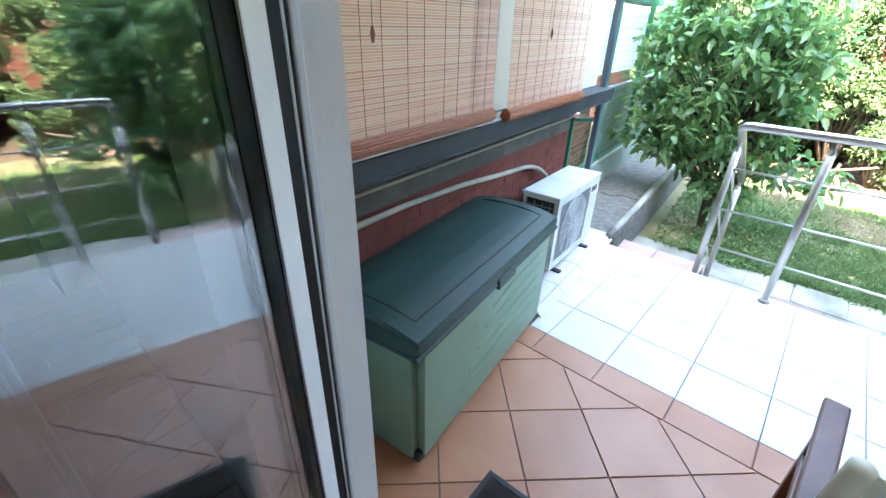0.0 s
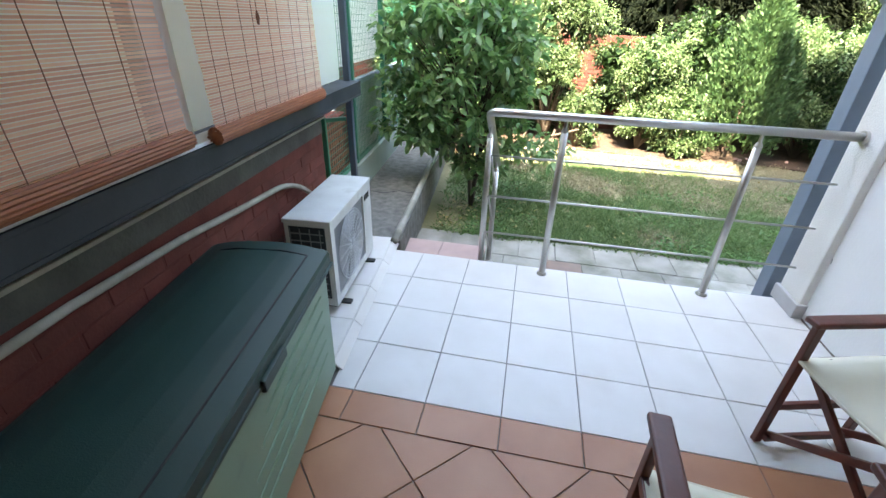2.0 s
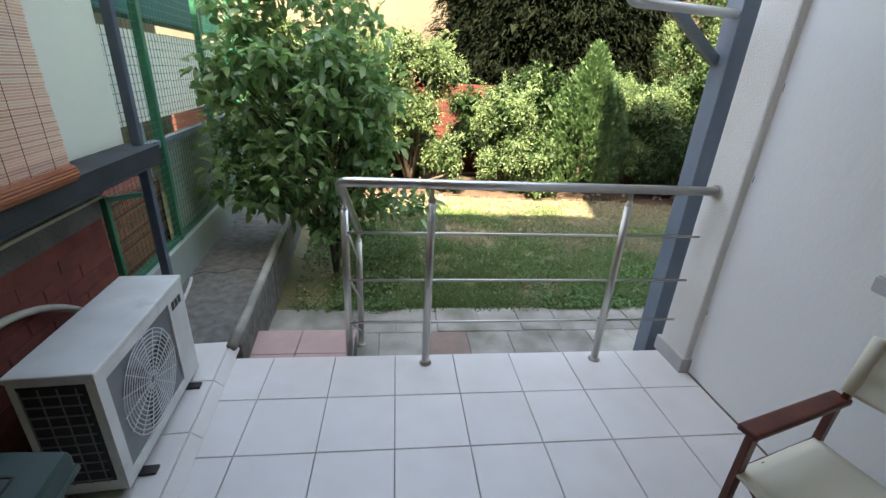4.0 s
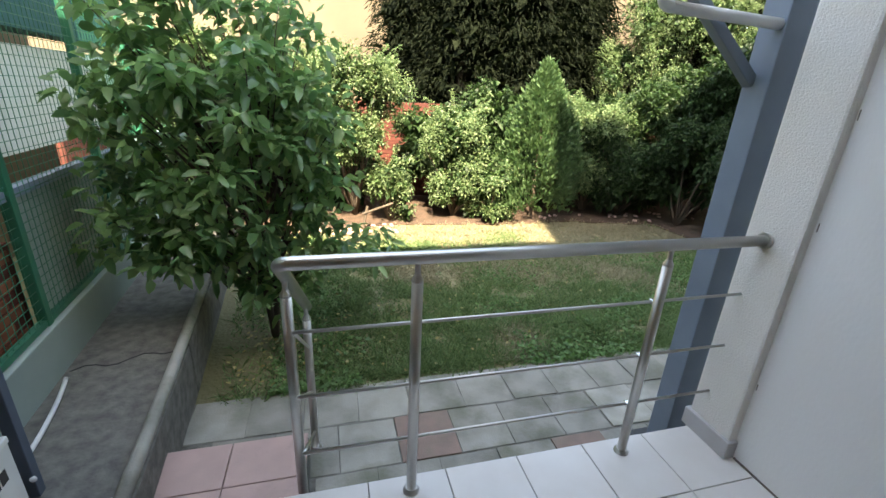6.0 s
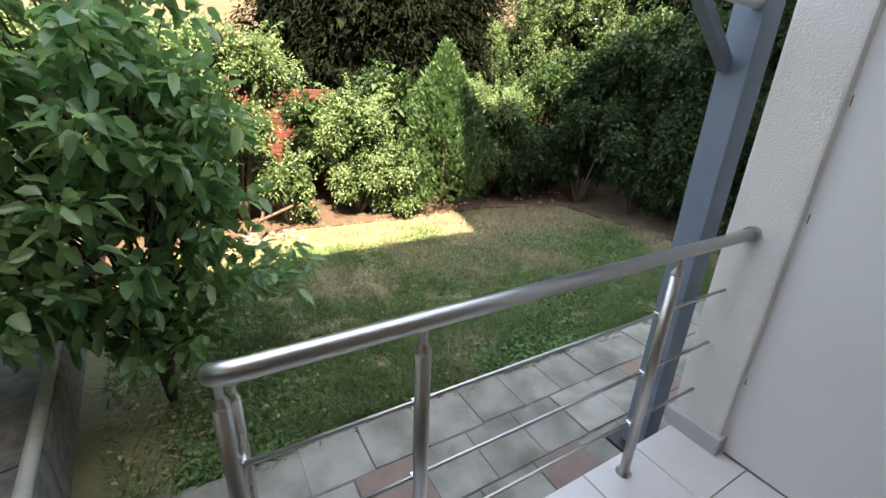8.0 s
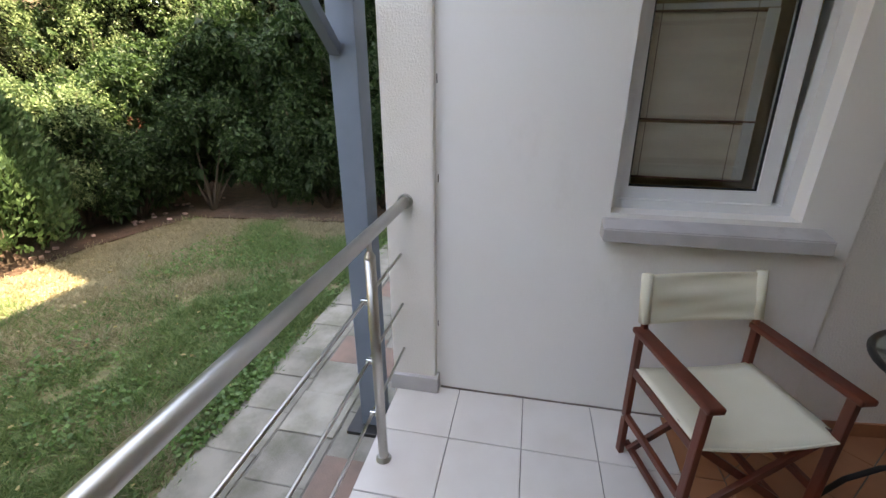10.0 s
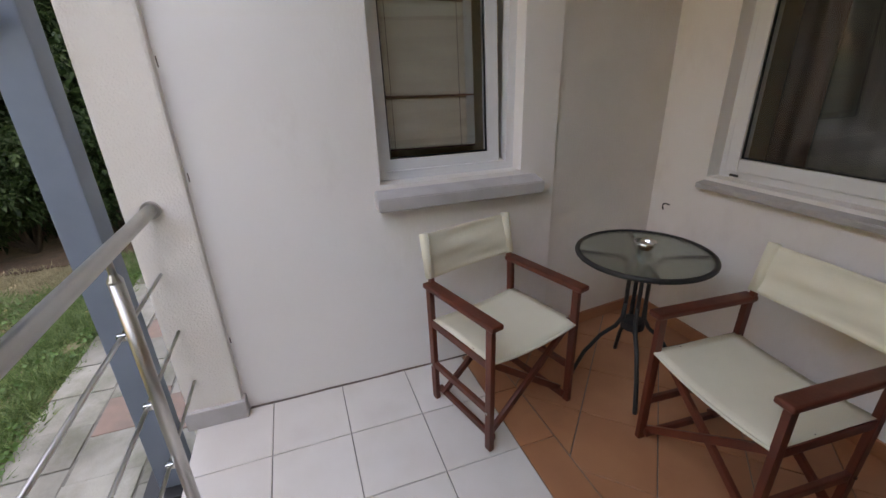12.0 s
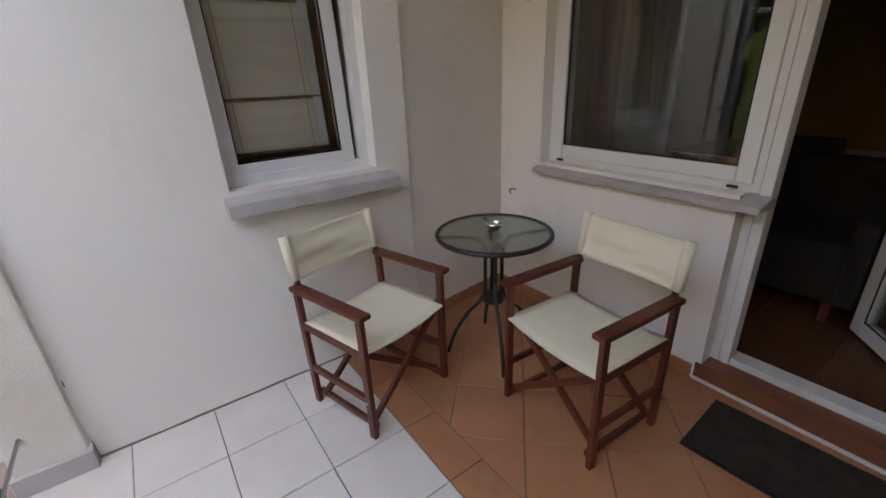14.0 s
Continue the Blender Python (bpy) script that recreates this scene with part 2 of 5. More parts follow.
# hedge green, also used as painted shade inside and behind the pale shrubs
M_DARKLEAF = leaf_material("dark_hedge_and_shade_leaf", (0.010, 0.028, 0.011), (0.042, 0.082, 0.028), 0.5, 0.25, 0.25)
# near black: the shade on the far conifers is put into the needle colour
M_YEW = leaf_material("shaded_conifer_needles", (0.002, 0.005, 0.002), (0.009, 0.014, 0.006), 0.8, 0.2, 0.1)
M_BEIGE = material("beige_facade_render", (0.150, 0.118, 0.082), 0.9, spots=(0.110, 0.086, 0.060), scale=0.8, mix=0.6, grain=20, bump=0.3)
M_ROOMWALL = material("ochre_room_paint", (0.42, 0.30, 0.15), 0.9, scale=2, grain=80)
M_PARQUET = material("brown_parquet", (0.155, 0.055, 0.026), 0.4, spots=(0.10, 0.036, 0.016), scale=8, mix=0.8, stretch=(1, 0.2, 1), grain=60, bump=0.08, jitter=0.15)
M_CURTAIN = material("grey_sheer_curtain", (0.13, 0.13, 0.13), 0.9, scale=8, grain=300, bump=0.2)
M_BROWNCURTAIN = material("brown_curtain", (0.10, 0.05, 0.032), 0.9, scale=8, grain=300, bump=0.2)
M_ROMAN = material("cream_roman_blind", (0.80, 0.74, 0.64), 0.9, spots=(0.68, 0.61, 0.52), scale=3, mix=0.7, stretch=(1, 1, 4), grain=300, bump=0.2)
M_MAT = material("dark_brown_doormat", (0.040, 0.027, 0.020), 1.0, spots=(0.014, 0.010, 0.008), scale=12, mix=0.8, grain=240, bump=0.9, depth=0.008)
M_BLACKCLOTH = material("black_upholstery", (0.012, 0.011, 0.011), 0.85, grain=200, bump=0.3)
M_CHROME = material("polished_metal", (0.75, 0.75, 0.74), 0.12, metal=1.0, bump=0.02)


# ---- building helpers ----
def part(name, bm, mat, parent=None, label="", smooth=False):
    """Link a bmesh as one mesh object, under a thing or a part where one is given."""
    me = bpy.data.meshes.new(name)
    bm.normal_update()
    bm.to_mesh(me)
    bm.free()
    me.materials.append(mat)
    if smooth:
        me.polygons.foreach_set("use_smooth", [True] * len(me.polygons))
    ob = new(name, me)
    if parent is not None:
        ob.parent = parent
    if label:
        ob["label"] = label
    return ob


def empty(name, m, label="", category="", group="", kind=""):
    ob = new(name)
    ob.empty_display_size = 0.05
    ob.matrix_world = m
    return tagged(ob, label, category, group, kind)


def bx(bm, x0, x1, y0, y1, z0, z1, m=None):
    """A box in a bmesh."""
    vs = [bm.verts.new((x, y, z)) for z in (z0, z1) for y in (y0, y1) for x in (x0, x1)]
    for f in ((0, 2, 3, 1), (4, 5, 7, 6), (0, 1, 5, 4), (2, 6, 7, 3), (0, 4, 6, 2), (1, 3, 7, 5)):
        bm.faces.new([vs[i] for i in f])
    if m is not None:
        bmesh.ops.transform(bm, matrix=m, verts=vs)
    return vs


def soft_box(x0, x1, y0, y1, z0, z1, r=0.004, seg=2, m=None):
    """A bmesh with one box that has rounded edges."""
    bm = bmesh.new()
    bx(bm, x0, x1, y0, y1, z0, z1)
    bmesh.ops.bevel(bm, geom=bm.edges[:], offset=r, segments=seg, profile=0.6, affect="EDGES")
    if m is not None:
        bmesh.ops.transform(bm, matrix=m, verts=bm.verts[:])
    return bm


def tube(bm, pts, r, sides=10, taper=None, cap=True):
    """A round bar along a line of points; taper gives a radius for each point."""
    pts = [Vector(p) for p in pts]
    rings, side = [], None
    for i, p in enumerate(pts):
        d = (pts[min(i + 1, len(pts) - 1)] - pts[max(i - 1, 0)]).normalized()
        if side is None:
            side = d.cross(Vector((0, 0, 1)) if abs(d.z) < 0.9 else Vector((1, 0, 0))).normalized()
        side = (side - d * side.dot(d)).normalized()
        up = d.cross(side)
        rad = taper[i] if taper else r
        rings.append([bm.verts.new(p + (side * math.cos(a) + up * math.sin(a)) * rad) for a in (2 * math.pi * k / sides for k in range(sides))])
    for a, b in zip(rings, rings[1:]):
        for k in range(sides):
            bm.faces.new((a[k], a[(k + 1) % sides], b[(k + 1) % sides], b[k]))
    if cap:
        bm.faces.new(rings[0][::-1])
        bm.faces.new(rings[-1])
    return bm


def bar(p, q, w, h, r=0.004):
    """A bmesh with a rounded wooden bar from p to q, w wide (sideways) and h high."""
    p, q = Vector(p), Vector(q)
    d = q - p
    bm = soft_box(-w / 2, w / 2, -h / 2, h / 2, 0, d.length, r)
    z = d.normalized()
    x = (Vector((1, 0, 0)) if abs(z.x) < 0.8 else Vector((0, 1, 0)))
    x = (x - z * x.dot(z)).normalized()
    m = Matrix((x, z.cross(x), z)).transposed().to_4x4()
    m.translation = p
    bmesh.ops.transform(bm, matrix=m, verts=bm.verts[:])
    return bm


def arc(a, b, c, n=8):
    """Points of a smooth bend from a over b to c."""
    a, b, c = Vector(a), Vector(b), Vector(c)
    return [(1 - t) ** 2 * a + 2 * t * (1 - t) * b + t * t * c for t in (k / n for k in range(n + 1))]


def prism(poly, z0, z1, r=0.0):
    """A bmesh with an upright prism over a polygon; r chamfers its upper rim."""
    bm = bmesh.new()
    n = len(poly)
    cx, cy = sum(p[0] for p in poly) / n, sum(p[1] for p in poly) / n
    rings = [[(x, y, z0) for x, y in poly], [(x, y, z1 - r) for x, y in poly]]
    if r:
        rings.append([(x + (cx - x) / max(1e-6, math.hypot(cx - x, cy - y)) * r * 1.4, y + (cy - y) / max(1e-6, math.hypot(cx - x, cy - y)) * r * 1.4, z1) for x, y in poly])
    vs = [[bm.verts.new(p) for p in ring] for ring in rings]
    for a, b in zip(vs, vs[1:]):
        for k in range(n):
            bm.faces.new((a[k], a[(k + 1) % n], b[(k + 1) % n], b[k]))
    bm.faces.new(vs[0][::-1])
    bm.faces.new(vs[-1])
    return bm


def clip(poly, x0, x1, y0, y1):
    """The part of a polygon inside a rectangle."""
    for ax, lim, sg in ((0, x0, 1), (0, x1, -1), (1, y0, 1), (1, y1, -1)):
        out = []
        for p, q in zip(poly, poly[1:] + poly[:1]):
            dp, dq = sg * (p[ax] - lim), sg * (q[ax] - lim)
            if dp >= 0:
                out.append(p)
            if dp * dq < 0:
                t = dp / (dp - dq)
                out.append((p[0] + t * (q[0] - p[0]), p[1] + t * (q[1] - p[1])))
        poly = out
        if len(poly) < 3:
            return []
    return poly


def mesh_object(name, verts, faces, mat, parent=None, label=""):
    """A mesh from arrays of corners and triangles."""
    me = bpy.data.meshes.new(name)
    me.vertices.add(len(verts))
    me.vertices.foreach_set("co", np.asarray(verts, np.float32).ravel())
    me.loops.add(faces.size)
    me.polygons.add(len(faces))
    me.loops.foreach_set("vertex_index", faces.astype(np.int32).ravel())
    me.polygons.foreach_set("loop_start", np.arange(0, faces.size, faces.shape[1], dtype=np.int32))
    me.update(calc_edges=True)
    me.materials.append(mat)
    ob = new(name, me)
    if parent is not None:
        ob.parent = parent
    if label:
        ob["label"] = label
    return ob


def unit(v):
    return v / np.maximum(1e-9, np.linalg.norm(v, axis=1, keepdims=True))


def leaves(rng, at, axis, length, width, fold=0.25, droop=0.25, broad=False):
    """Corners and triangles of leaves: each a folded blade with a bent tip, along its axis from its place."""
    n = len(at)
    axis = unit(axis)
    up = unit(np.array([0, 0, 1.0]) + 0.6 * rng.normal(size=(n, 3)))
    b = unit(np.cross(axis, up))
    nn = np.cross(b, axis)
    ln = (length * rng.uniform(0.65, 1.2, n))[:, None]
    wd = (width * rng.uniform(0.75, 1.2, n))[:, None]
    mid = at + axis * ln * 0.45
    tip = at + axis * ln - np.array([0, 0, 1.0]) * ln * droop
    if broad:
        # two cross-ribs make an oval outline
        far = at + axis * ln * 0.72 - np.array([0, 0, 1.0]) * ln * droop * 0.45
        mid = at + axis * ln * 0.30
        v = np.stack([at, mid + b * wd * 0.46 + nn * wd * fold, far + b * wd * 0.40 + nn * wd * fold * 0.8, tip, far - b * wd * 0.40 + nn * wd * fold * 0.8, mid - b * wd * 0.46 + nn * wd * fold, mid, far], 1).reshape(-1, 3)
        o = np.arange(n)[:, None] * 8
        return v, np.concatenate([o + np.array(t) for t in ((0, 1, 6), (1, 2, 7), (1, 7, 6), (2, 3, 7), (7, 3, 4), (6, 7, 5), (7, 4, 5), (0, 6, 5))], 0)
    v = np.stack([at, mid + b * wd / 2 + nn * wd * fold, tip, mid - b * wd / 2 + nn * wd * fold, mid], 1).reshape(-1, 3)
    o = np.arange(n)[:, None] * 5
    f = np.concatenate([o + np.array([0, 1, 4]), o + np.array([1, 2, 4]), o + np.array([0, 4, 3]), o + np.array([4, 2, 3])], 0)
    return v, f


# ---- the setting ----
P, PX = 0.335, 0.339                     # pitch of the white floor tiles, along y and along x
WALL_X, HOUSE_Y, EDGE_Y = 1.697, -1.315, 1.345
GROUND = -0.31
SLANT = 5.1                              # the neighbour's side runs this many degrees off the terrace
LEFT = pose(-1.18, 1.4, 0, 0, 0, SLANT)  # along the neighbour's wall: x away from it, y towards the garden


def structure(name, bm, mat, label, parent=None, category=""):
    return tagged(part(name, bm, mat, parent), label, category or name.split("_")[0], kind="structure")


def boxes(*list_of):
    bm = bmesh.new()
    for b in list_of:
        bx(bm, *b)
    return bm


floor = structure("floor", boxes((-1.5, 2.1, HOUSE_Y - 0.3, EDGE_Y - 0.01, GROUND - 0.3, -0.006)), M_GROUT, "terrace slab with white and terracotta tiles and grey grout")

# house wall with the wide window and the door beside it
WIN_X0, WIN_X1, WIN_Z0, WIN_Z1 = 0.335, 1.46, 0.945, 2.12
DOOR_X0, DOOR_X1 = -0.566, 0.3345
house = boxes((0.372, 2.1, HOUSE_Y - 0.28, HOUSE_Y, -0.3, WIN_Z0), (WIN_X1, 2.1, HOUSE_Y - 0.28, HOUSE_Y, WIN_Z0, 2.85),
              (DOOR_X0, WIN_X1, HOUSE_Y - 0.28, HOUSE_Y, WIN_Z1, 2.85), (-3.2, DOOR_X0, HOUSE_Y - 0.14, HOUSE_Y, -0.3, 2.85), (-3.2, -0.70, HOUSE_Y - 0.28, HOUSE_Y - 0.141, -0.3, 2.85))
structure("wall_house", house, M_STUCCO, "white plastered house wall with window and door openings")

# side wall with the small window; a slanting length runs on to the house
SW_Y0, SW_Y1, SW_Z0, SW_Z1 = -0.335, 0.376, 1.030, 2.10
side = boxes((WALL_X, 1.98, -0.53, EDGE_Y + 0.01, -0.3, SW_Z0), (WALL_X, 1.98, SW_Y1, EDGE_Y + 0.01, SW_Z0, 2.85),
             (WALL_X, 1.98, -0.53, SW_Y0, SW_Z0, 2.85), (WALL_X, 1.98, SW_Y0, SW_Y1, SW_Z1, 2.85))
structure("wall_side", side, M_STUCCO, "white plastered side wall with a small window opening")
structure("wall_corner", prism([(1.712, -0.531), (1.98, -0.531), (1.98, HOUSE_Y + 0.001), (1.80, HOUSE_Y + 0.001)], -0.3, 2.85), M_ROUGH, "rougher plastered wall length in the corner")
structure("pilaster", soft_box(1.655, 1.985, 1.13, 1.36, -0.3, 2.85, 0.012, 2), M_ROUGH, "rough rendered pilaster at the terrace edge", category="pilaster")
structure("pilaster_base", soft_box(1.636, 1.70, 1.115, 1.375, 0.0, 0.095, 0.006), M_SILL, "grey stone base at the foot of the pilaster", category="base")
bm = bmesh.new()
tube(bm, [(1.703 + 0.003 * math.sin(k * 1.7), 1.122 + 0.003 * math.sin(k * 2.3), 0.09 + 0.105 * k) for k in range(25)], 0.0042, 6)
structure("trim", bm, M_JOINT, "brown cracked filler in the pilaster joint", category="trim")
bm = bmesh.new()
tube(bm, [(WALL_X - 0.001, -0.15 + 0.126 * k, 0.003 + 0.002 * math.sin(2.1 * k)) for k in range(11)], 0.0055, 6)
structure("floor_joint", bm, M_JOINT, "dark dirty joint where the side wall meets the tiles", category="trim")
# assumed cover, out of view; height and depth set by the light below
structure("ceiling", boxes((-1.6, 2.1, HOUSE_Y - 0.28, 0.90, 2.851, 3.0)), M_CEIL, "assumed white balcony underside, unseen and sized for the terrace light")
# unseen upper storeys, stepped and cut so that their shadow fits the lawn
structure("wall_upper", boxes((-3.0, 1.75, -5.6, 0.3, 3.01, 7.1), (1.75, 9.0, -5.6, 0.3, 3.01, 10.4)), M_STUCCO, "unseen upper storeys shaped to shade the lawn")
# the house goes on beyond the side wall
structure("wall_wing", boxes((2.62, 9.0, -5.6, 0.95, -0.4, 3.0), (1.99, 2.62, -5.6, -0.91, -0.4, 3.0), (1.99, 2.62, 0.86, 0.95, -0.4, 3.0), (1.99, 2.62, -0.91, 0.86, 2.45, 3.0), (1.99, 2.62, -0.91, 0.86, -0.4, 0.45)), M_STUCCO, "plain ground floor wing of the house")

# room behind the door
structure("room_floor", boxes((-3.2, 2.0, -5.4, HOUSE_Y - 0.10, -0.3, 0.085)), M_MORTAR, "screed under the parquet", category="floor")
structure("room_walls", boxes((-3.35, -3.2, -5.55, HOUSE_Y - 0.281, -0.3, 2.85), (1.985, 2.1, -5.55, HOUSE_Y - 0.281, -0.3, 2.85), (-3.2, 1.985, -5.55, -5.4, -0.3, 2.85)), M_ROOMWALL, "ochre painted walls of the dim room", category="wall")
structure("room_ceiling", boxes((-3.35, 2.1, -5.55, HOUSE_Y - 0.281, 2.85, 2.98)), M_CEIL, "white ceiling of the room", category="ceiling")

# door step: terracotta tread with a white edge trim, aluminium threshold
structure("door_step", soft_box(DOOR_X0 + 0.002, 0.398, HOUSE_Y - 0.10, HOUSE_Y + 0.004, 0.0, 0.095, 0.004), M_STEPTERRA, "dark glazed terracotta door step", category="step")
structure("step_trim", soft_box(DOOR_X0 + 0.003, 0.398, HOUSE_Y + 0.004, HOUSE_Y + 0.014, 0.001, 0.017, 0.002), M_WHITEPAINT, "thin white edge trim of the door step", category="trim")
structure("threshold", soft_box(DOOR_X0 + 0.004, 0.36, HOUSE_Y - 0.20, HOUSE_Y - 0.11, 0.086, 0.125, 0.005), M_WHITEPAINT, "white metal door threshold", category="threshold")

# skirting of terracotta in the corner
structure("baseboard", boxes((0.41, 1.785, HOUSE_Y, HOUSE_Y + 0.012, 0.001, 0.075)), M_TERRA, "terracotta skirting along the house wall", category="baseboard")
structure("baseboard_corner", prism([(1.70, -0.16), (1.70, -0.53), (1.786, HOUSE_Y + 0.013), (1.80, HOUSE_Y + 0.013), (1.713, -0.53), (1.709, -0.16)], 0.001, 0.075), M_TERRA, "terracotta skirting along the corner wall", category="baseboard")


# ---- windows and door ----
def frame_bm(w, h, t, d, bottom=None):
    """Four mitre-less frame bars in the plane x-z, outer size w by h, bar width t, depth d."""
    bt = bottom or t
    bm = bmesh.new()
    for b in ((0, t, 0, d, 0, h), (w - t, w, 0, d, 0, h), (t, w - t, 0, d, 0, bt), (t, w - t, 0, d, h - t, h)):
        vs = bx(bm, *b)
    return bm


def bead(w, h, t, y0, y1):
    bm = bmesh.new()
    for b in ((0, t, y0, y1, 0, h), (w - t, w, y0, y1, 0, h), (t, w - t, y0, y1, 0, t), (t, w - t, y0, y1, h - t, h)):
        bx(bm, *b)
    return bm


def glazed(parent, x, z, w, h, t, y, d, sash=True, tilt=0.0):
    """A sash with gasket and pane under parent; x, z: its lower left corner; y: its front."""
    m = Matrix.Translation((x, y, z)) @ pose(0, 0, 0, tilt)
    fr = part("sash", frame_bm(w, h, t, -d), M_PVC, parent)
    fr.matrix_local = m
    mod = fr.modifiers.new("edges", "BEVEL")
    mod.width, mod.segments = 0.005, 2
    g = part("gasket", bead(w - 2 * t + 0.004, h - 2 * t + 0.004, 0.010, -0.012, -0.02), M_GASKET, fr, "black rubber gasket")
    g.location = (t - 0.002, 0, t - 0.002)
    pane = part("pane", boxes((t, w - t, -0.028, -0.022, t, h - t)), M_GLASS, fr)
    pane.visible_shadow = False
    return fr


# wide window in the house wall
window_1 = empty("window_1", pose(0, HOUSE_Y, 0), "white plastic framed window with curtains behind it", "window", kind="structure")
f1 = part("window_frame", frame_bm(WIN_X1 - WIN_X0, WIN_Z1 - WIN_Z0, 0.045, -0.075), M_PVC, window_1)
f1.location = (WIN_X0, -0.085, WIN_Z0)
glazed(window_1, WIN_X0 + 0.030, WIN_Z0 + 0.036, WIN_X1 - WIN_X0 - 0.067, WIN_Z1 - WIN_Z0 - 0.072, 0.066, -0.068, 0.06)
sill = bmesh.new()
poly = [(0.10, 0.0), (0.10, 0.028), (-0.07, 0.055), (-0.07, 0.0)]
vs = [[sill.verts.new((x, yy, zz)) for yy, zz in poly] for x in (0.278, 1.475)]
for k in range(4):
    sill.faces.new((vs[0][k], vs[0][(k + 1) % 4], vs[1][(k + 1) % 4], vs[1][k]))
sill.faces.new(vs[0][::-1]); sill.faces.new(vs[1])
bmesh.ops.recalc_face_normals(sill, faces=sill.faces[:])
bmesh.ops.bevel(sill, geom=sill.edges[:], offset=0.004, segments=2, affect="EDGES")
ws = part("window_sill", sill, M_SILL, window_1, "weathered grey stone sill")
ws.location = (0, -0.045, WIN_Z0 - 0.055)
for hx in (0.43, 1.36):
    part("drain_cap", soft_box(hx - 0.02, hx + 0.025, -0.068, -0.060, WIN_Z0 + 0.012, WIN_Z0 + 0.024, 0.002), M_DARK, window_1, "black plastic drain cap")

# small tilted window in the side wall; its own x runs towards the house
window_2 = empty("window_2", Matrix.Translation((WALL_X, SW_Y1, 0)) @ pose(0, 0, 0, 0, 0, -90), "small white tilted window with a blind behind it", "window", kind="structure")
f2 = part("window_frame", frame_bm(SW_Y1 - SW_Y0, SW_Z1 - SW_Z0, 0.040, 0.06), M_PVC, window_2)
f2.location = (0, 0.085, SW_Z0)
s2 = part("sash", frame_bm(SW_Y1 - SW_Y0 - 0.085, SW_Z1 - SW_Z0 - 0.07, 0.060, 0.055), M_PVC, window_2)
s2.matrix_local = Matrix.Translation((0.018, 0.110, SW_Z0 + 0.030)) @ pose(0, 0, 0, -4.0, 0, 0)
s2w, s2h = SW_Y1 - SW_Y0 - 0.085, SW_Z1 - SW_Z0 - 0.07
part("gasket", bead(s2w - 0.116, s2h - 0.116, 0.010, 0.012, 0.02), M_GASKET, s2, "black rubber gasket").location = (0.058, 0, 0.058)
pn = part("pane", boxes((0.06, s2w - 0.06, 0.022, 0.028, 0.06, s2h - 0.06)), M_GLASS, s2)
pn.visible_shadow = False
sill = bmesh.new()
poly = [(-0.095, 0.0), (-0.095, 0.058), (0.095, 0.098), (0.095, 0.0)]
vs = [[sill.verts.new((x, yy, zz)) for yy, zz in poly] for x in (-0.032, SW_Y1 - SW_Y0 + 0.085)]
for k in range(4):
    sill.faces.new((vs[0][k], vs[0][(k + 1) % 4], vs[1][(k + 1) % 4], vs[1][k]))
sill.faces.new(vs[0][::-1]); sill.faces.new(vs[1])
bmesh.ops.recalc_face_normals(sill, faces=sill.faces[:])
bmesh.ops.bevel(sill, geom=sill.edges[:], offset=0.005, segments=2, affect="EDGES")
part("window_sill", sill, M_SILL, window_2, "weathered grey stone sill").location = (0, 0, SW_Z0 - 0.100)

# door: frame, and the leaf open into the room
door_1 = empty("door_1", pose(0, HOUSE_Y, 0), "white plastic glazed balcony door standing open", "door", kind="structure")
dz0, dz1 = 0.10, WIN_Z1
jambs = bmesh.new()
for b in ((DOOR_X1 - 0.045, DOOR_X1 - 0.001, -0.165, -0.083, dz0, dz1), (DOOR_X1, 0.371, -0.165, -0.085, dz0, WIN_Z0 - 0.056), (DOOR_X0 - 0.05, DOOR_X0 + 0.006, -0.098, -0.080, dz0, dz1), (DOOR_X0 - 0.05, DOOR_X0 + 0.003, -0.112, -0.104, dz0, dz1), (DOOR_X0 + 0.045, DOOR_X1 - 0.045, -0.165, -0.085, dz1 - 0.05, dz1)):
    bx(jambs, *b)
jb = part("door_frame", jambs, M_PVC, door_1)
mod = jb.modifiers.new("edges", "BEVEL")
mod.width, mod.segments = 0.005, 2
# black strip for the gasket, widened to paint the shaded frame rebate
part("gasket_and_rebate_shade", boxes((DOOR_X0 - 0.05, DOOR_X0 + 0.0015, -0.160, -0.099, dz0, dz1 - 0.05)), M_GASKET, door_1, "black rubber gasket")
LEAF_TURN = -51.5
leaf = part("door_leaf", frame_bm(0.92, dz1 - dz0 - 0.06, 0.085, -0.065), M_PVC, door_1)
leaf.matrix_local = Matrix.Translation((DOOR_X0 + 0.014, -0.138, dz0 + 0.02)) @ pose(0, 0, 0, 0, 0, LEAF_TURN)
mod = leaf.modifiers.new("edges", "BEVEL")
mod.width, mod.segments = 0.006, 2
lh = dz1 - dz0 - 0.06
for yy in (-0.004, -0.063):
    part("gasket", bead(0.754, lh - 0.166, 0.009, yy, yy + 0.003), M_GASKET, leaf, "black rubber gasket").location = (0.083, 0, 0.083)
for yy in (-0.024, -0.046):
    pn = part("pane", boxes((0.085, 0.835, yy, yy + 0.005, 0.085, lh - 0.085)), M_GLASS, leaf)
    pn.visible_shadow = False
hd = part("handle", tube(bmesh.new(), [(0.877, -0.065, 0.98), (0.877, -0.105, 0.98), (0.82, -0.112, 0.98), (0.75, -0.112, 0.98)], 0.009, 8), M_WHITEPAINT, leaf, "white lever handle")


# ---- garden ground ----
gr = bmesh.new()
NX, NY = 60, 40
rows_g = []
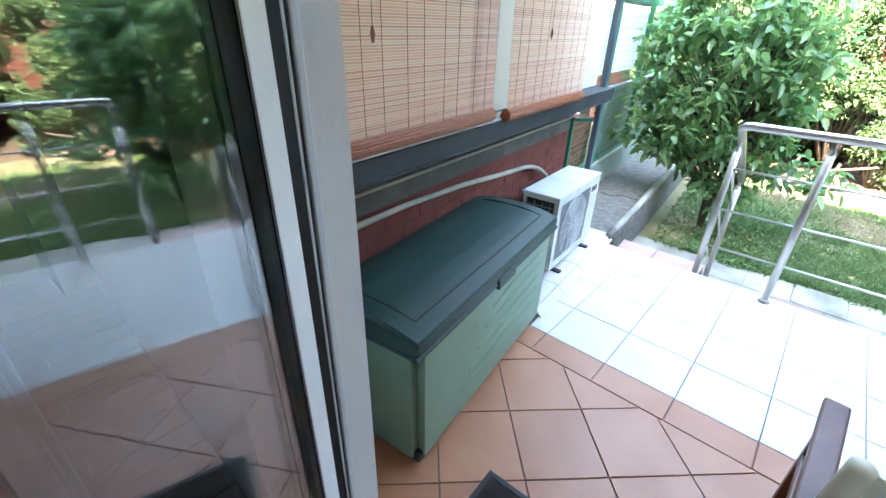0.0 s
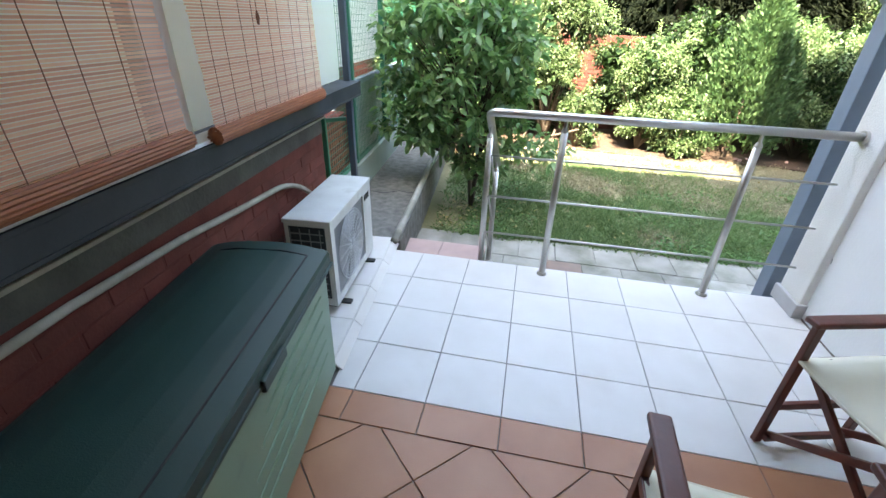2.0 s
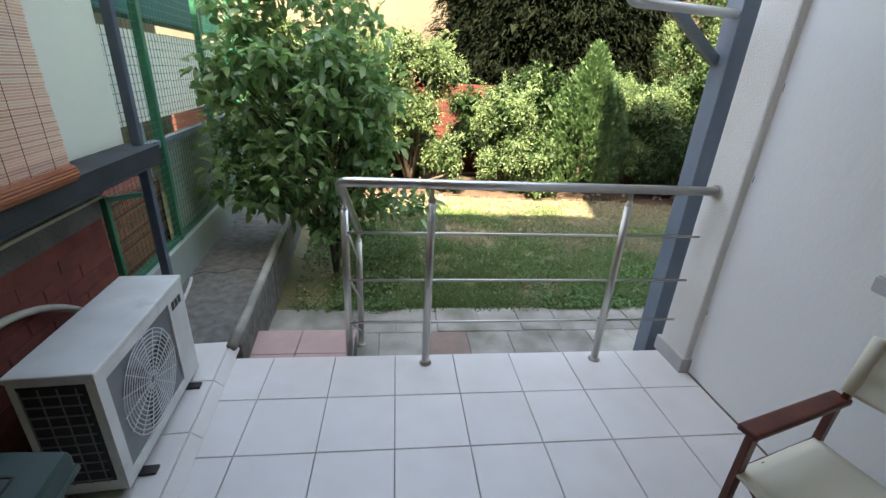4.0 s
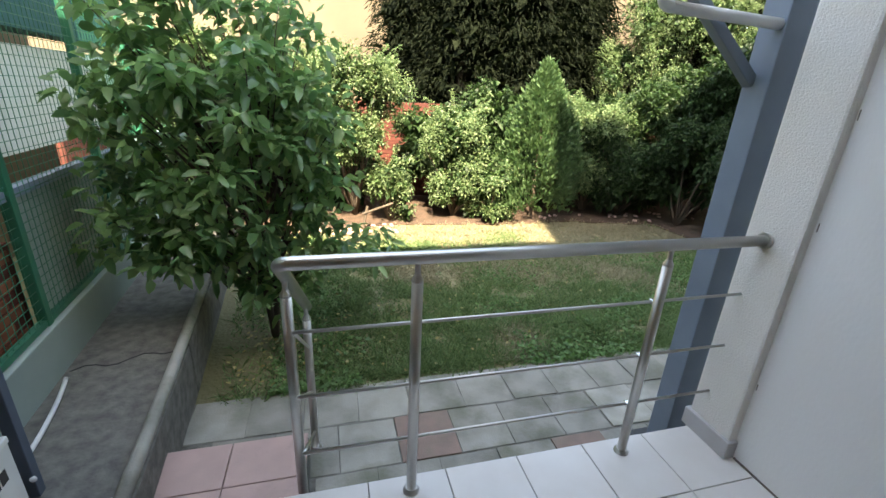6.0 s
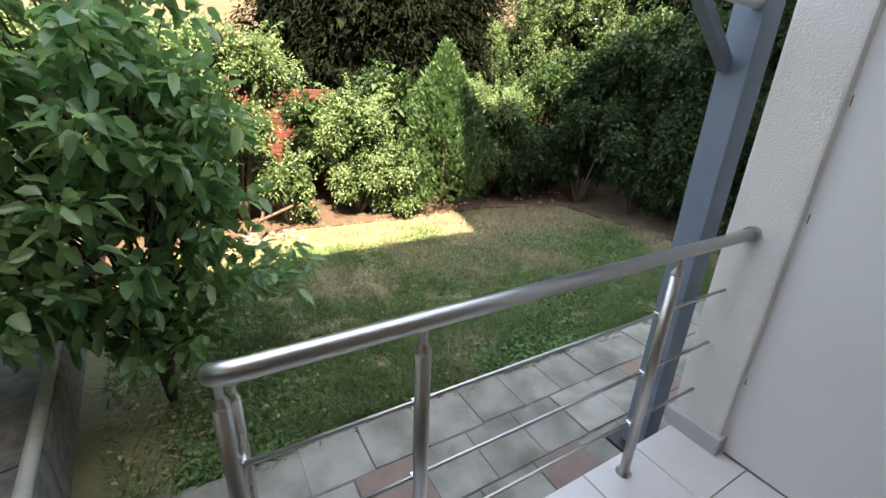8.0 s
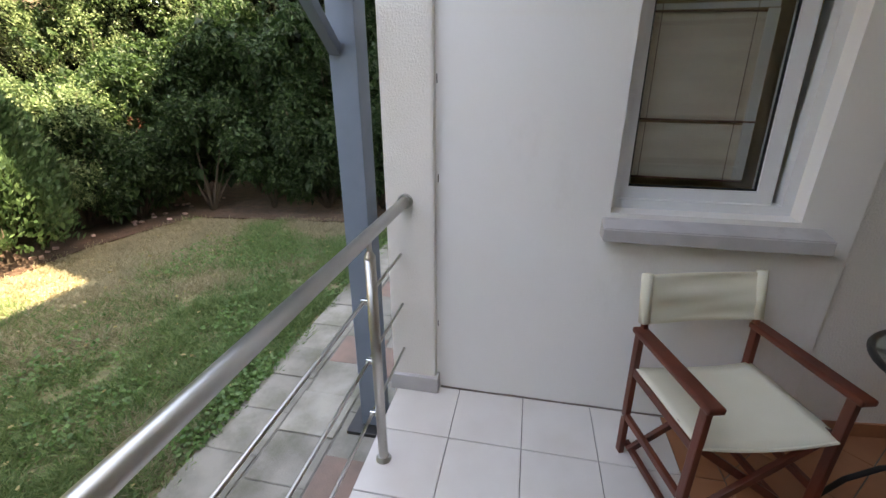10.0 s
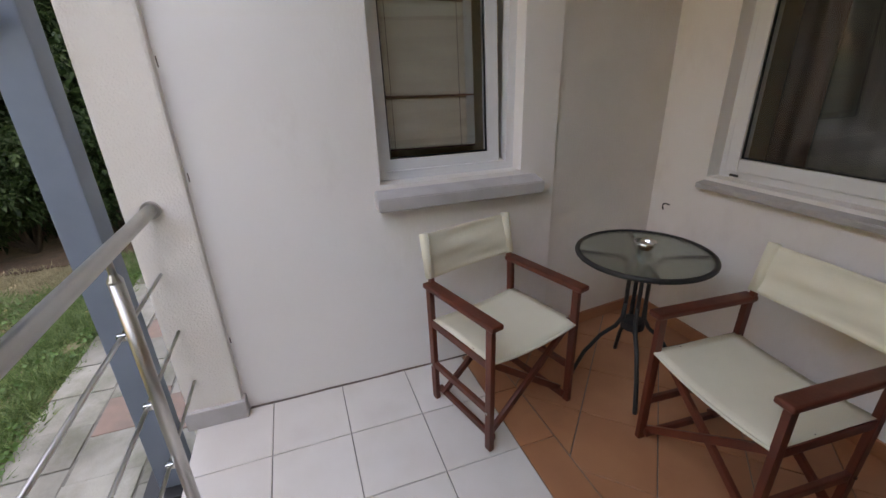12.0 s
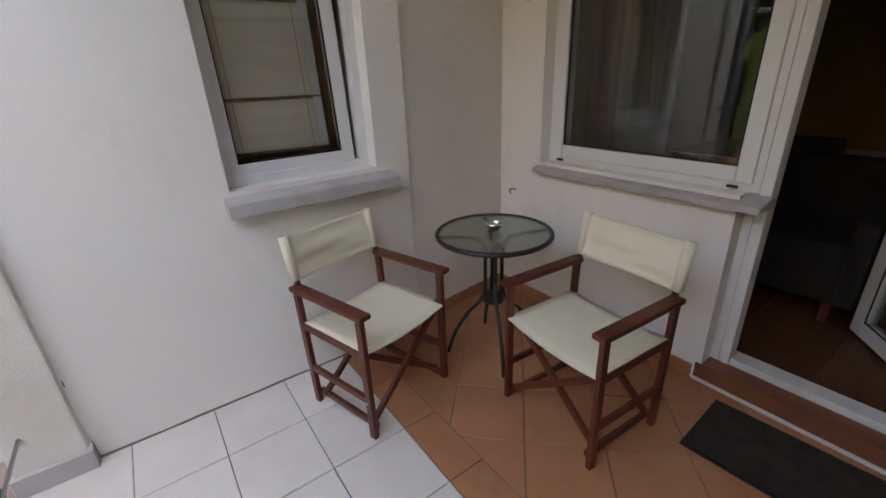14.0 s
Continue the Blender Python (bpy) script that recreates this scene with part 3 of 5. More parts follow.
for j in range(NY + 1):
    y = 1.3 + 0.19 * j if j < 34 else 7.6 + (j - 33) ** 3 * 6
    rows_g.append([gr.verts.new((-9.0 + 18.0 * i / NX if 0 < i < NX else (-900 if i == 0 else 900), y,
                                 GROUND - 0.02 + (0.012 * noise.noise((i * 0.6, y * 1.3, 0)) if j < 34 else 0))) for i in range(NX + 1)])
for a, b in zip(rows_g, rows_g[1:]):
    for i in range(NX):
        gr.faces.new((a[i], a[i + 1], b[i + 1], b[i]))
back = [gr.verts.new((x, -900, GROUND - 0.02)) for x in (-900, 900)]
gr.faces.new((back[0], back[1], *rows_g[0][::-1]))
structure("ground", gr, M_SOIL, "garden soil under the lawn", category="ground")

# steps from the terrace to the paving
steps = empty("stairs", pose(0, 0, 0), "pink tiled steps down to the garden", "steps", kind="structure")
part("riser_block", boxes((-0.99, -0.265, EDGE_Y - 0.004, 1.81, GROUND - 0.1, -0.165)), M_CONCRETE, steps)
for k in range(2):
    xa, xb = -0.985 + 0.36 * k, -0.985 + 0.36 * (k + 1) - 0.004
    part("tread_tile", soft_box(xa, xb, EDGE_Y + 0.003, 1.562, -0.165, -0.146, 0.003), M_STEP, steps)
    part("nosing_tile", soft_box(xa, xb, 1.566, 1.828, -0.165, -0.144, 0.005), M_STEP, steps)
    part("riser_tile", soft_box(xa, xb, 1.811, 1.821, GROUND - 0.03, -0.167, 0.003), M_STEP, steps)
    part("edge_tile", soft_box(xa, xb, EDGE_Y - 0.008, EDGE_Y + 0.002, -0.145, -0.010, 0.003), M_STEP, steps)

# paving along the terrace
pavement = structure("pavement", boxes((-1.02, 7.0, EDGE_Y - 0.02, 2.38, GROUND - 0.12, GROUND - 0.007)), M_CONCRETE, "bed of the grey paving slabs", category="pavement")

# raised concrete path beside the fence, and its kerb
path = structure("path", boxes((-0.33, 0.22, 0.03, 4.8, GROUND - 0.2, 0.0)), M_CONCRETE, "cracked raised concrete path beside the fence", category="path")
path.matrix_world = LEFT
kerb = empty("kerb", LEFT, "grey concrete kerb of the raised path", "kerb", kind="structure")
for k in range(4):
    part("kerb_stone", soft_box(0.222, 0.298, 0.0 + 1.1 * k, 1.1 * k + 1.094, GROUND - 0.15, 0.028 + 0.006 * (k % 2), 0.012), M_CONCRETE, kerb)
bm = tube(bmesh.new(), [(0.262 + 0.004 * math.sin(k), -0.05 + 0.45 * k, 0.052) for k in range(9)], 0.030, 12)
tagged(part("kerb_pipe", bm, M_SLAB, None, smooth=True), "pale grey pipe lying along the kerb", "pipe").matrix_world = LEFT
bm = bmesh.new()
tube(bm, [(-0.28 + 0.055 * k, 1.02 + 0.03 * math.sin(1.3 * k) + 0.010 * k, 0.0) for k in range(10)], 0.0042, 6)
structure("crack", bm, M_GASKET, "dark crack across the concrete path", category="crack").matrix_world = LEFT

# ledge under the air conditioner
ledge = structure("ledge", boxes((-0.234, 0.236, -1.35, 0.02, -0.2, 0.040)), M_GROUT, "raised tiled ledge along the neighbour's wall", category="ledge")
ledge.matrix_world = LEFT


# ---- the neighbour's side ----
WF = -0.235                              # face of the recessed wall, under the beam that stands out over it
brick_wall = structure("wall_neighbour", boxes((WF - 0.22, WF, -2.9, 0.0, -0.3, 0.812)), M_MORTAR, "dark red painted brick wall of the neighbour")
brick_wall.matrix_world = LEFT
structure("concrete_band", soft_box(WF - 0.22, WF + 0.012, -2.9, -0.002, 0.8125, 0.905, 0.006), M_BAND, "weathered concrete band over the bricks, darkened for shade", category="band").matrix_world = LEFT
structure("band_trim", soft_box(WF - 0.03, WF + 0.028, -2.9, 0.02, 0.9055, 0.921, 0.004), M_HOSE, "pale strip along the concrete band", category="trim").matrix_world = LEFT
# the wall runs on here; the beam's shade is given by the dark colour
structure("wall_gap", boxes((WF - 0.22, WF - 0.02, -2.9, 0.10, 0.9215, 1.142)), M_BEAM, "recessed wall behind the steel beam, coloured dark for its shade", category="recess").matrix_world = LEFT
beam = empty("steel_beam", LEFT, "blue-grey steel channel beam on the neighbour's wall", "beam", kind="structure")
part("web", soft_box(-0.014, 0.0, -2.9, 0.20, 1.050, 1.117, 0.002), M_BEAM, beam)
part("top_flange", soft_box(-0.255, 0.002, -2.9, 0.20, 1.1175, 1.130, 0.002), M_BEAM, beam)
part("bottom_flange", soft_box(-0.255, 0.002, -2.9, 0.20, 1.038, 1.0495, 0.002), M_BEAM, beam)
part("white_strip", soft_box(-0.09, -0.004, -2.9, -0.55, 1.1305, 1.144, 0.003), M_WHITEPAINT, beam, "white painted strip on the beam")
screen_wall = empty("wall_screen", LEFT, "pale green frosted panels behind the blinds", "wall", kind="structure")
for v0, v1 in ((-2.9, -1.59), (-1.57, 0.11)):
    part("panel", boxes((-0.13, -0.115, v0, v1, 1.145, 2.85)), M_FROST, screen_wall)
part("mullion", soft_box(-0.112, -0.06, -1.62, -1.49, 1.145, 2.85, 0.003), M_WHITEPAINT, screen_wall, "white painted mullion")
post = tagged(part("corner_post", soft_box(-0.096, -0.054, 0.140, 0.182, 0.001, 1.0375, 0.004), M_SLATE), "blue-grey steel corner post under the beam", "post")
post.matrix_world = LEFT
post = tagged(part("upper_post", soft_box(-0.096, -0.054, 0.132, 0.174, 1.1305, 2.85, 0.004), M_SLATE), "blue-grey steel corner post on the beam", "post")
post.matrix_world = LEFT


def bamboo_blind(v0, v1, z0, seed):
    """A hanging reed blind with its rolled foot, cords and slats, in the plane of the neighbour's wall."""
    rng = np.random.default_rng(seed)
    ob = empty("bamboo_blind", LEFT, "reddish bamboo roll-up blind hanging half unrolled", "blind", group="bamboo blinds")
    bm = bmesh.new()
    n = int((2.45 - z0) / 0.0085)
    for k in range(n):
        z = z0 + 0.03 + k * 0.0085
        e = rng.uniform(-0.004, 0.004, 2)
        x = 0.004 * math.sin(z * 7)
        bx(bm, x + 0.012, x + 0.015, v0 + e[0], v1 + e[1], z - 0.0029, z + 0.0029)
    part("reeds", bm, M_BLIND, ob)["kind"] = "stuff"
    foot = part("rolled_foot", tube(bmesh.new(), [(0.012, v0, z0 + 0.012), (0.012, v1, z0 + 0.012)], 0.021, 10), M_BLINDROLL, ob, "orange-brown rolled reed foot")
    for k in range(15):
        a = 2 * math.pi * k / 15
        c = Vector((0.012 + 0.022 * math.cos(a), 0, z0 + 0.012 + 0.024 * math.sin(a)))
        e = rng.uniform(-0.006, 0.006, 2)
        part("reed", tube(bmesh.new(), [(c.x, v0 - 0.004 + e[0], c.z), (c.x, v1 + 0.004 + e[1], c.z)], 0.0062, 6), M_BLINDROLL, foot)
    k, v = 0, v0 + 0.06
    while v < v1 - 0.03:
        c = bmesh.new()
        bx(c, 0.0195, 0.0210, v - 0.0007, v + 0.0007, z0 + 0.03, 2.45)
        part("cord", c, M_CORD, ob)
        v += 0.115 if k % 2 else 0.085
        k += 1
    head = part("head_rail", soft_box(-0.01, 0.02, v0 - 0.01, v1 + 0.01, 2.45, 2.49, 0.004), M_BLINDROLL, ob)
    pull = bmesh.new()
    vp = v0 + 0.42 * (v1 - v0)
    tube(pull, [(0.012, vp, 2.45), (0.014, vp, 1.52)], 0.0012, 5)
    tube(pull, [(0.014, vp, 1.52), (0.014, vp, 1.50), (0.014, vp, 1.475)], 0.006, 8, taper=[0.003, 0.008, 0.004])
    part("pull_cord", pull, M_CORD, ob, "brown pull cord with a small wooden knob")
    return ob


bamboo_blind(-2.85, -1.625, 1.165, 1)
bamboo_blind(-1.49, -0.55, 1.142, 2)

# lagged pipes from the wall to the air conditioner
bm = bmesh.new()
pts = [(-0.212, -2.9, 0.79), (-0.210, -2.35, 0.785), (-0.212, -1.96, 0.783), (-0.210, -1.5, 0.760), (-0.212, -1.07, 0.712)] + arc((-0.210, -0.78, 0.688), (-0.205, -0.50, 0.665), (-0.16, -0.36, 0.47), 8)
tube(bm, pts, 0.0145, 10)
tagged(part("lagged_pipe", bm, M_HOSE, None, smooth=True), "off-white lagged cooling pipe fixed along the brick wall", "pipe").matrix_world = LEFT
bm = bmesh.new()
tube(bm, [(-0.05, 0.13, 0.10), (-0.12, 0.22, 0.06)] + arc((-0.19, 0.33, 0.014), (-0.20, 0.66, 0.011), (-0.265, 0.94, 0.012), 10), 0.0105, 8)
tagged(part("drain_hose", bm, M_WHITEPAINT, None, smooth=True), "white drain hose lying on the path", "hose").matrix_world = LEFT

# green fence with wire mesh and sheet panels, on a concrete plinth
structure("plinth", soft_box(-0.40, -0.30, 0.004, 4.9, GROUND, 0.27, 0.008), M_SHEET, "pale concrete plinth under the fence", category="plinth").matrix_world = LEFT
fence = empty("fence", LEFT, "green steel fence with wire mesh and grey-green sheet panels", "fence", kind="structure")
FX = -0.35
POSTS = (0.02, 1.09, 2.24, 3.32, 4.4)
for v in POSTS:
    part("post", soft_box(FX - 0.025, FX + 0.025, v - 0.025, v + 0.025, 0.27, 2.75, 0.004), M_GREEN, fence)
for v0, v1 in zip(POSTS, POSTS[1:]):
    for z, w in ((0.275, 0.035), (2.6, 0.03)):
        part("rail", soft_box(FX - 0.02, FX + 0.02, v0 + 0.025, v1 - 0.025, z, z + w, 0.003), M_GREEN, fence)
    part("middle_rail", soft_box(FX - 0.05, FX + 0.01, v0 + 0.025, v1 - 0.025, 0.96, 1.01, 0.003), M_BLUESTEEL, fence, "blue-grey middle rail")
    sh = bmesh.new()
    nn = int((v1 - v0 - 0.06) / 0.02)
    prev = None
    for k in range(nn + 1):
        x = FX - 0.012 + (0.004 if k % 2 else -0.004)
        v = v0 + 0.03 + (v1 - v0 - 0.06) * k / nn
        cur = [sh.verts.new((x, v, 0.31)), sh.verts.new((x, v, 0.958)), sh.verts.new((x - 0.004, v, 0.958)), sh.verts.new((x - 0.004, v, 0.31))]
        if prev:
            for a in range(4):
                sh.faces.new((prev[a], prev[(a + 1) % 4], cur[(a + 1) % 4], cur[a]))
        prev = cur
    if v0 > 0.5:                         # the first bay has mesh alone, before the low brick wall
        part("sheet", sh, M_SHEET, fence, "corrugated grey-green sheet")
    else:
        sh.free()
    wire = bmesh.new()
    v = v0 + 0.05
    while v < v1 - 0.03:
        bx(wire, FX + 0.008, FX + 0.011, v - 0.0016, v + 0.0016, 0.31, 2.6)
        v += 0.05
    z = 0.33
    while z < 2.6:
        bx(wire, FX + 0.011, FX + 0.014, v0 + 0.025, v1 - 0.025, z - 0.0016, z + 0.0016)
        z += 0.05
    part("wire_mesh", wire, M_GREEN, fence, "green welded wire mesh")
# short green frame between wall and fence
gate = empty("side_frame", LEFT, "small green steel frame beside the brick wall", "frame")
part("post", bar((-0.222, 0.030, 0.001), (-0.222, 0.030, 0.904), 0.030, 0.030), M_GREEN, gate)
for z in (0.32, 0.885):
    part("rail", bar((-0.215, 0.045, z), (-0.105, 0.145, z), 0.026, 0.026), M_GREEN, gate)

# neighbour's house behind the fence
nb = empty("neighbour_house", LEFT, "cream neighbouring house with a dark window and white board", "house")
part("wall", boxes((-2.6, -1.9, -3.0, 5.5, GROUND - 0.1, 4.2)), M_BEIGE, nb)
w = part("window", boxes((-1.93, -1.885, 1.6, 2.5, 0.9, 2.1)), M_DARK, nb)
part("window_frame", boxes((-1.884, -1.865, 1.52, 1.6, 0.85, 2.15), (-1.884, -1.865, 2.5, 2.58, 0.85, 2.15), (-1.884, -1.865, 2.02, 2.08, 0.85, 2.15)), M_BEIGE, w)
tagged(part("white_board", soft_box(-1.05, -1.02, 2.0, 5.2, 0.95, 1.75, 0.004), M_WHITEPAINT), "white board standing behind the fence", "board").matrix_world = LEFT
tagged(part("board_leg", soft_box(-1.06, -1.021, 2.4, 2.46, GROUND, 0.9495, 0.004), M_BLUESTEEL), "steel leg under the white board", "post").matrix_world = LEFT
tagged(part("blue_awning", soft_box(-1.25, -0.95, 1.7, 5.3, 1.86, 2.6, 0.01), material("blue_green_cloth", (0.02, 0.12, 0.13), 0.8)), "blue-green awning cloth behind the fence", "awning").matrix_world = LEFT
tagged(part("awning_post", soft_box(-1.12, -1.08, 1.71, 1.75, GROUND, 1.86, 0.004), M_BLUESTEEL), "thin steel awning post", "post").matrix_world = LEFT
bw = structure("low_brick_wall", boxes((-0.62, -0.44, 0.02, 1.16, GROUND, 0.73)), M_MORTAR, "low red brick wall behind the fence", category="wall")
bw.matrix_world = LEFT


# ---- air conditioner ----
AC_W, AC_D, AC_H = 0.70, 0.248, 0.52
ac = empty("air_conditioner", Matrix.Translation((-1.103, 0.812, 0.0505)) @ pose(0, 0, 0, 0, 0, 4.0), "aged white outdoor air conditioner unit on the ledge", "air conditioner")
h0, x0, x1, y0, y1 = 0.035, -AC_D / 2, AC_D / 2, -AC_W / 2, AC_W / 2
part("body", soft_box(x0, x1 - 0.012, y0, y1, h0, h0 + AC_H - 0.018, 0.006), M_AC, ac)
part("top_cover", soft_box(x0 - 0.006, x1 + 0.004, y0 - 0.006, y1 + 0.006, h0 + AC_H - 0.024, h0 + AC_H, 0.007, 3), M_AC, ac)
front = boxes((x1 - 0.012, x1, y0, y0 + 0.05, h0, h0 + AC_H - 0.025), (x1 - 0.012, x1, y1 - 0.16, y1, h0, h0 + AC_H - 0.025),
              (x1 - 0.012, x1, y0 + 0.05, y1 - 0.16, h0, h0 + 0.045), (x1 - 0.012, x1, y0 + 0.05, y1 - 0.16, h0 + AC_H - 0.065, h0 + AC_H - 0.025))
part("front_panel", front, M_AC, ac)
cy, cz = (y0 + 0.05 + y1 - 0.16) / 2, h0 + AC_H / 2 - 0.01
part("fan_recess", boxes((x1 - 0.0119, x1 - 0.009, y0 + 0.05, y1 - 0.16, h0 + 0.045, h0 + AC_H - 0.065)), M_GREY, ac, "dark grey fan recess")
grille = bmesh.new()
for k in range(1, 13):
    rr = 0.0172 * k
    tube(grille, [(x1 + 0.002, cy + rr * math.cos(a), cz + rr * math.sin(a)) for a in (2 * math.pi * q / 28 for q in range(29))], 0.0020, 5, cap=False)
for q in range(16):
    a = 2 * math.pi * q / 16
    tube(grille, [(x1 + 0.004, cy + 0.02 * math.cos(a), cz + 0.02 * math.sin(a)), (x1 + 0.002, cy + 0.215 * math.cos(a), cz + 0.205 * math.sin(a))], 0.0018, 5)
part("fan_grille", grille, M_WHITEPAINT, ac, "white wire fan grille")
for q in range(3):
    a = 2 * math.pi * q / 3 + 0.4
    part("fan_blade", soft_box(-0.05, 0.05, 0.03, 0.19, -0.002, 0.002, 0.0015, 1, Matrix.Translation((x1 - 0.006, cy, cz)) @ Matrix.Rotation(a, 4, "X") @ pose(0, 0, 0, 0, 88, 0)), M_DARK, ac)
sg = bmesh.new()
for k in range(10):
    z = h0 + 0.06 + 0.042 * k
    bx(sg, x0 + 0.03, x1 - 0.042, y0 - 0.004, y0 - 0.0005, z, z + 0.006)
for k in range(4):
    x = x0 + 0.03 + 0.053 * k
    bx(sg, x, x + 0.005, y0 - 0.006, y0 - 0.004, h0 + 0.05, h0 + AC_H - 0.05)
part("side_grille", sg, M_GREY, ac, "grey wire side grille")
part("side_recess", boxes((x0 + 0.025, x1 - 0.03, y0 - 0.0004, y0 + 0.001, h0 + 0.05, h0 + AC_H - 0.04)), M_DARK, ac, "dark coil behind the side grille")
for k in range(3):
    part("badge", soft_box(x1, x1 + 0.0015, y1 - 0.135 + 0.034 * k, y1 - 0.108 + 0.034 * k, h0 + AC_H - 0.115, h0 + AC_H - 0.075, 0.0005, 1), M_DARK, ac, "dark raised badge")
for yy in (y0 + 0.10, y1 - 0.12):
    part("foot", soft_box(x0 - 0.01, x1 + 0.045, yy - 0.02, yy + 0.02, 0.0, 0.012, 0.002), M_DARK, ac, "dark steel foot")
    part("foot_block", soft_box(x0 + 0.01, x1 - 0.01, yy - 0.018, yy + 0.018, 0.012, h0, 0.002), M_DARK, ac)
part("valve_cover", soft_box(x1 - 0.10, x1 - 0.02, y1, y1 + 0.03, h0 + 0.08, h0 + 0.26, 0.006), M_AC, ac)
part("bottom_tray", soft_box(x0 + 0.002, x1 - 0.002, y0 + 0.002, y1 - 0.002, h0 - 0.004, h0 - 0.0005, 0.001, 1), M_DARK, ac)


# ---- storage box ----
box_m = Matrix.Translation((-0.947, -0.517, 0)) @ pose(0, 0, 0, 0, 0, 8.6)
chest = empty("storage_box", box_m, "pale green plastic storage box with a dark green lid", "storage box")
BL, BD, BH = 1.205, 0.482, 0.585
body = bmesh.new()
bx(body, -BD / 2, BD / 2, -BL / 2, BL / 2, 0.035, BH)
for v in body.verts:
    if v.co.z < 0.1:
        v.co.x *= 0.985
        v.co.y *= 0.99
bmesh.ops.bevel(body, geom=[e for e in body.edges if abs(e.verts[0].co.z - e.verts[1].co.z) > 0.1], offset=0.035, segments=4, affect="EDGES")
part("body", body, M_BOXBODY, chest, smooth=False)
part("base", soft_box(-BD / 2 * 0.955, BD / 2 * 0.955, -BL / 2 * 0.975, BL / 2 * 0.975, 0.012, 0.06, 0.01), M_BOXLID, chest, "dark green plinth")
for sx in (-1, 1):
    for sy in (-1, 1):
        part("foot", soft_box(sx * 0.16 - 0.03, sx * 0.16 + 0.03, sy * 0.49 - 0.03, sy * 0.49 + 0.03, 0.0, 0.02, 0.005), M_DARK, chest)
lid = bmesh.new()
prof = [(-0.285, 0.585), (-0.29, 0.64), (-0.262, 0.652), (-0.19, 0.666), (-0.10, 0.6745), (0.0, 0.677), (0.09, 0.675), (0.17, 0.6665), (0.235, 0.655), (0.285, 0.645), (0.292, 0.632), (0.29, 0.585)]
for k, yy in enumerate((-0.625, -0.615, 0.615, 0.625)):
    row = [lid.verts.new((0.862 * x * (0.985 if k in (0, 3) else 1), yy, z if z < 0.6 else z - (0.012 if k in (0, 3) else 0))) for x, z in prof]
    if k:
        for a in range(len(prof)):
            lid.faces.new((last[a], last[(a + 1) % len(prof)], row[(a + 1) % len(prof)], row[a]))
    else:
        first = row
    last = row
lid.faces.new(first)
lid.faces.new(last[::-1])
bmesh.ops.recalc_face_normals(lid, faces=lid.faces[:])
lid_o = part("lid", lid, M_BOXLID, chest, "dark green slightly domed lid")
groove = bmesh.new()
for a, b in (((-0.20, -0.545), (0.212, -0.545)), ((0.212, -0.545), (0.212, 0.545)), ((0.212, 0.545), (-0.20, 0.545))):
    tube(groove, [(a[0] + (b[0] - a[0]) * k / 10, a[1] + (b[1] - a[1]) * k / 10, 0.0) for k in range(11)], 0.004, 6)
for v in groove.verts:
    v.co.z += 0.676 if v.co.x < 0.10 and v.co.x > -0.12 else (0.676 - (v.co.x - 0.10) * 0.1556 if v.co.x > 0 else 0.676 + (v.co.x + 0.12) * 0.169)
for v in groove.verts:
    v.co.x *= 0.862
part("lid_groove", groove, M_GASKET, lid_o, "dark moulded groove in the lid")
part("lid_lip", soft_box(-0.254, 0.256, -0.63, 0.63, 0.572, 0.588, 0.005), M_BOXLID, lid_o)
part("latch", soft_box(0.246, 0.264, -0.07, 0.09, 0.555, 0.60, 0.006), M_BOXLID, chest, "dark green finger grip")
ribs = []
for k in range(5):
    z = 0.16 + 0.075 * k
    rb = bmesh.new()
    xx = BD / 2 * (0.985 + 0.015 * (z - 0.035) / (BH - 0.035))
    tube(rb, [(xx - 0.002, -0.30 + 0.06 * k, z), (xx + 0.004, 0.1, z + 0.03), (xx - 0.001, 0.48, z + 0.045)], 0.006, 6)
    part("rib", rb, M_BOXBODY, chest)


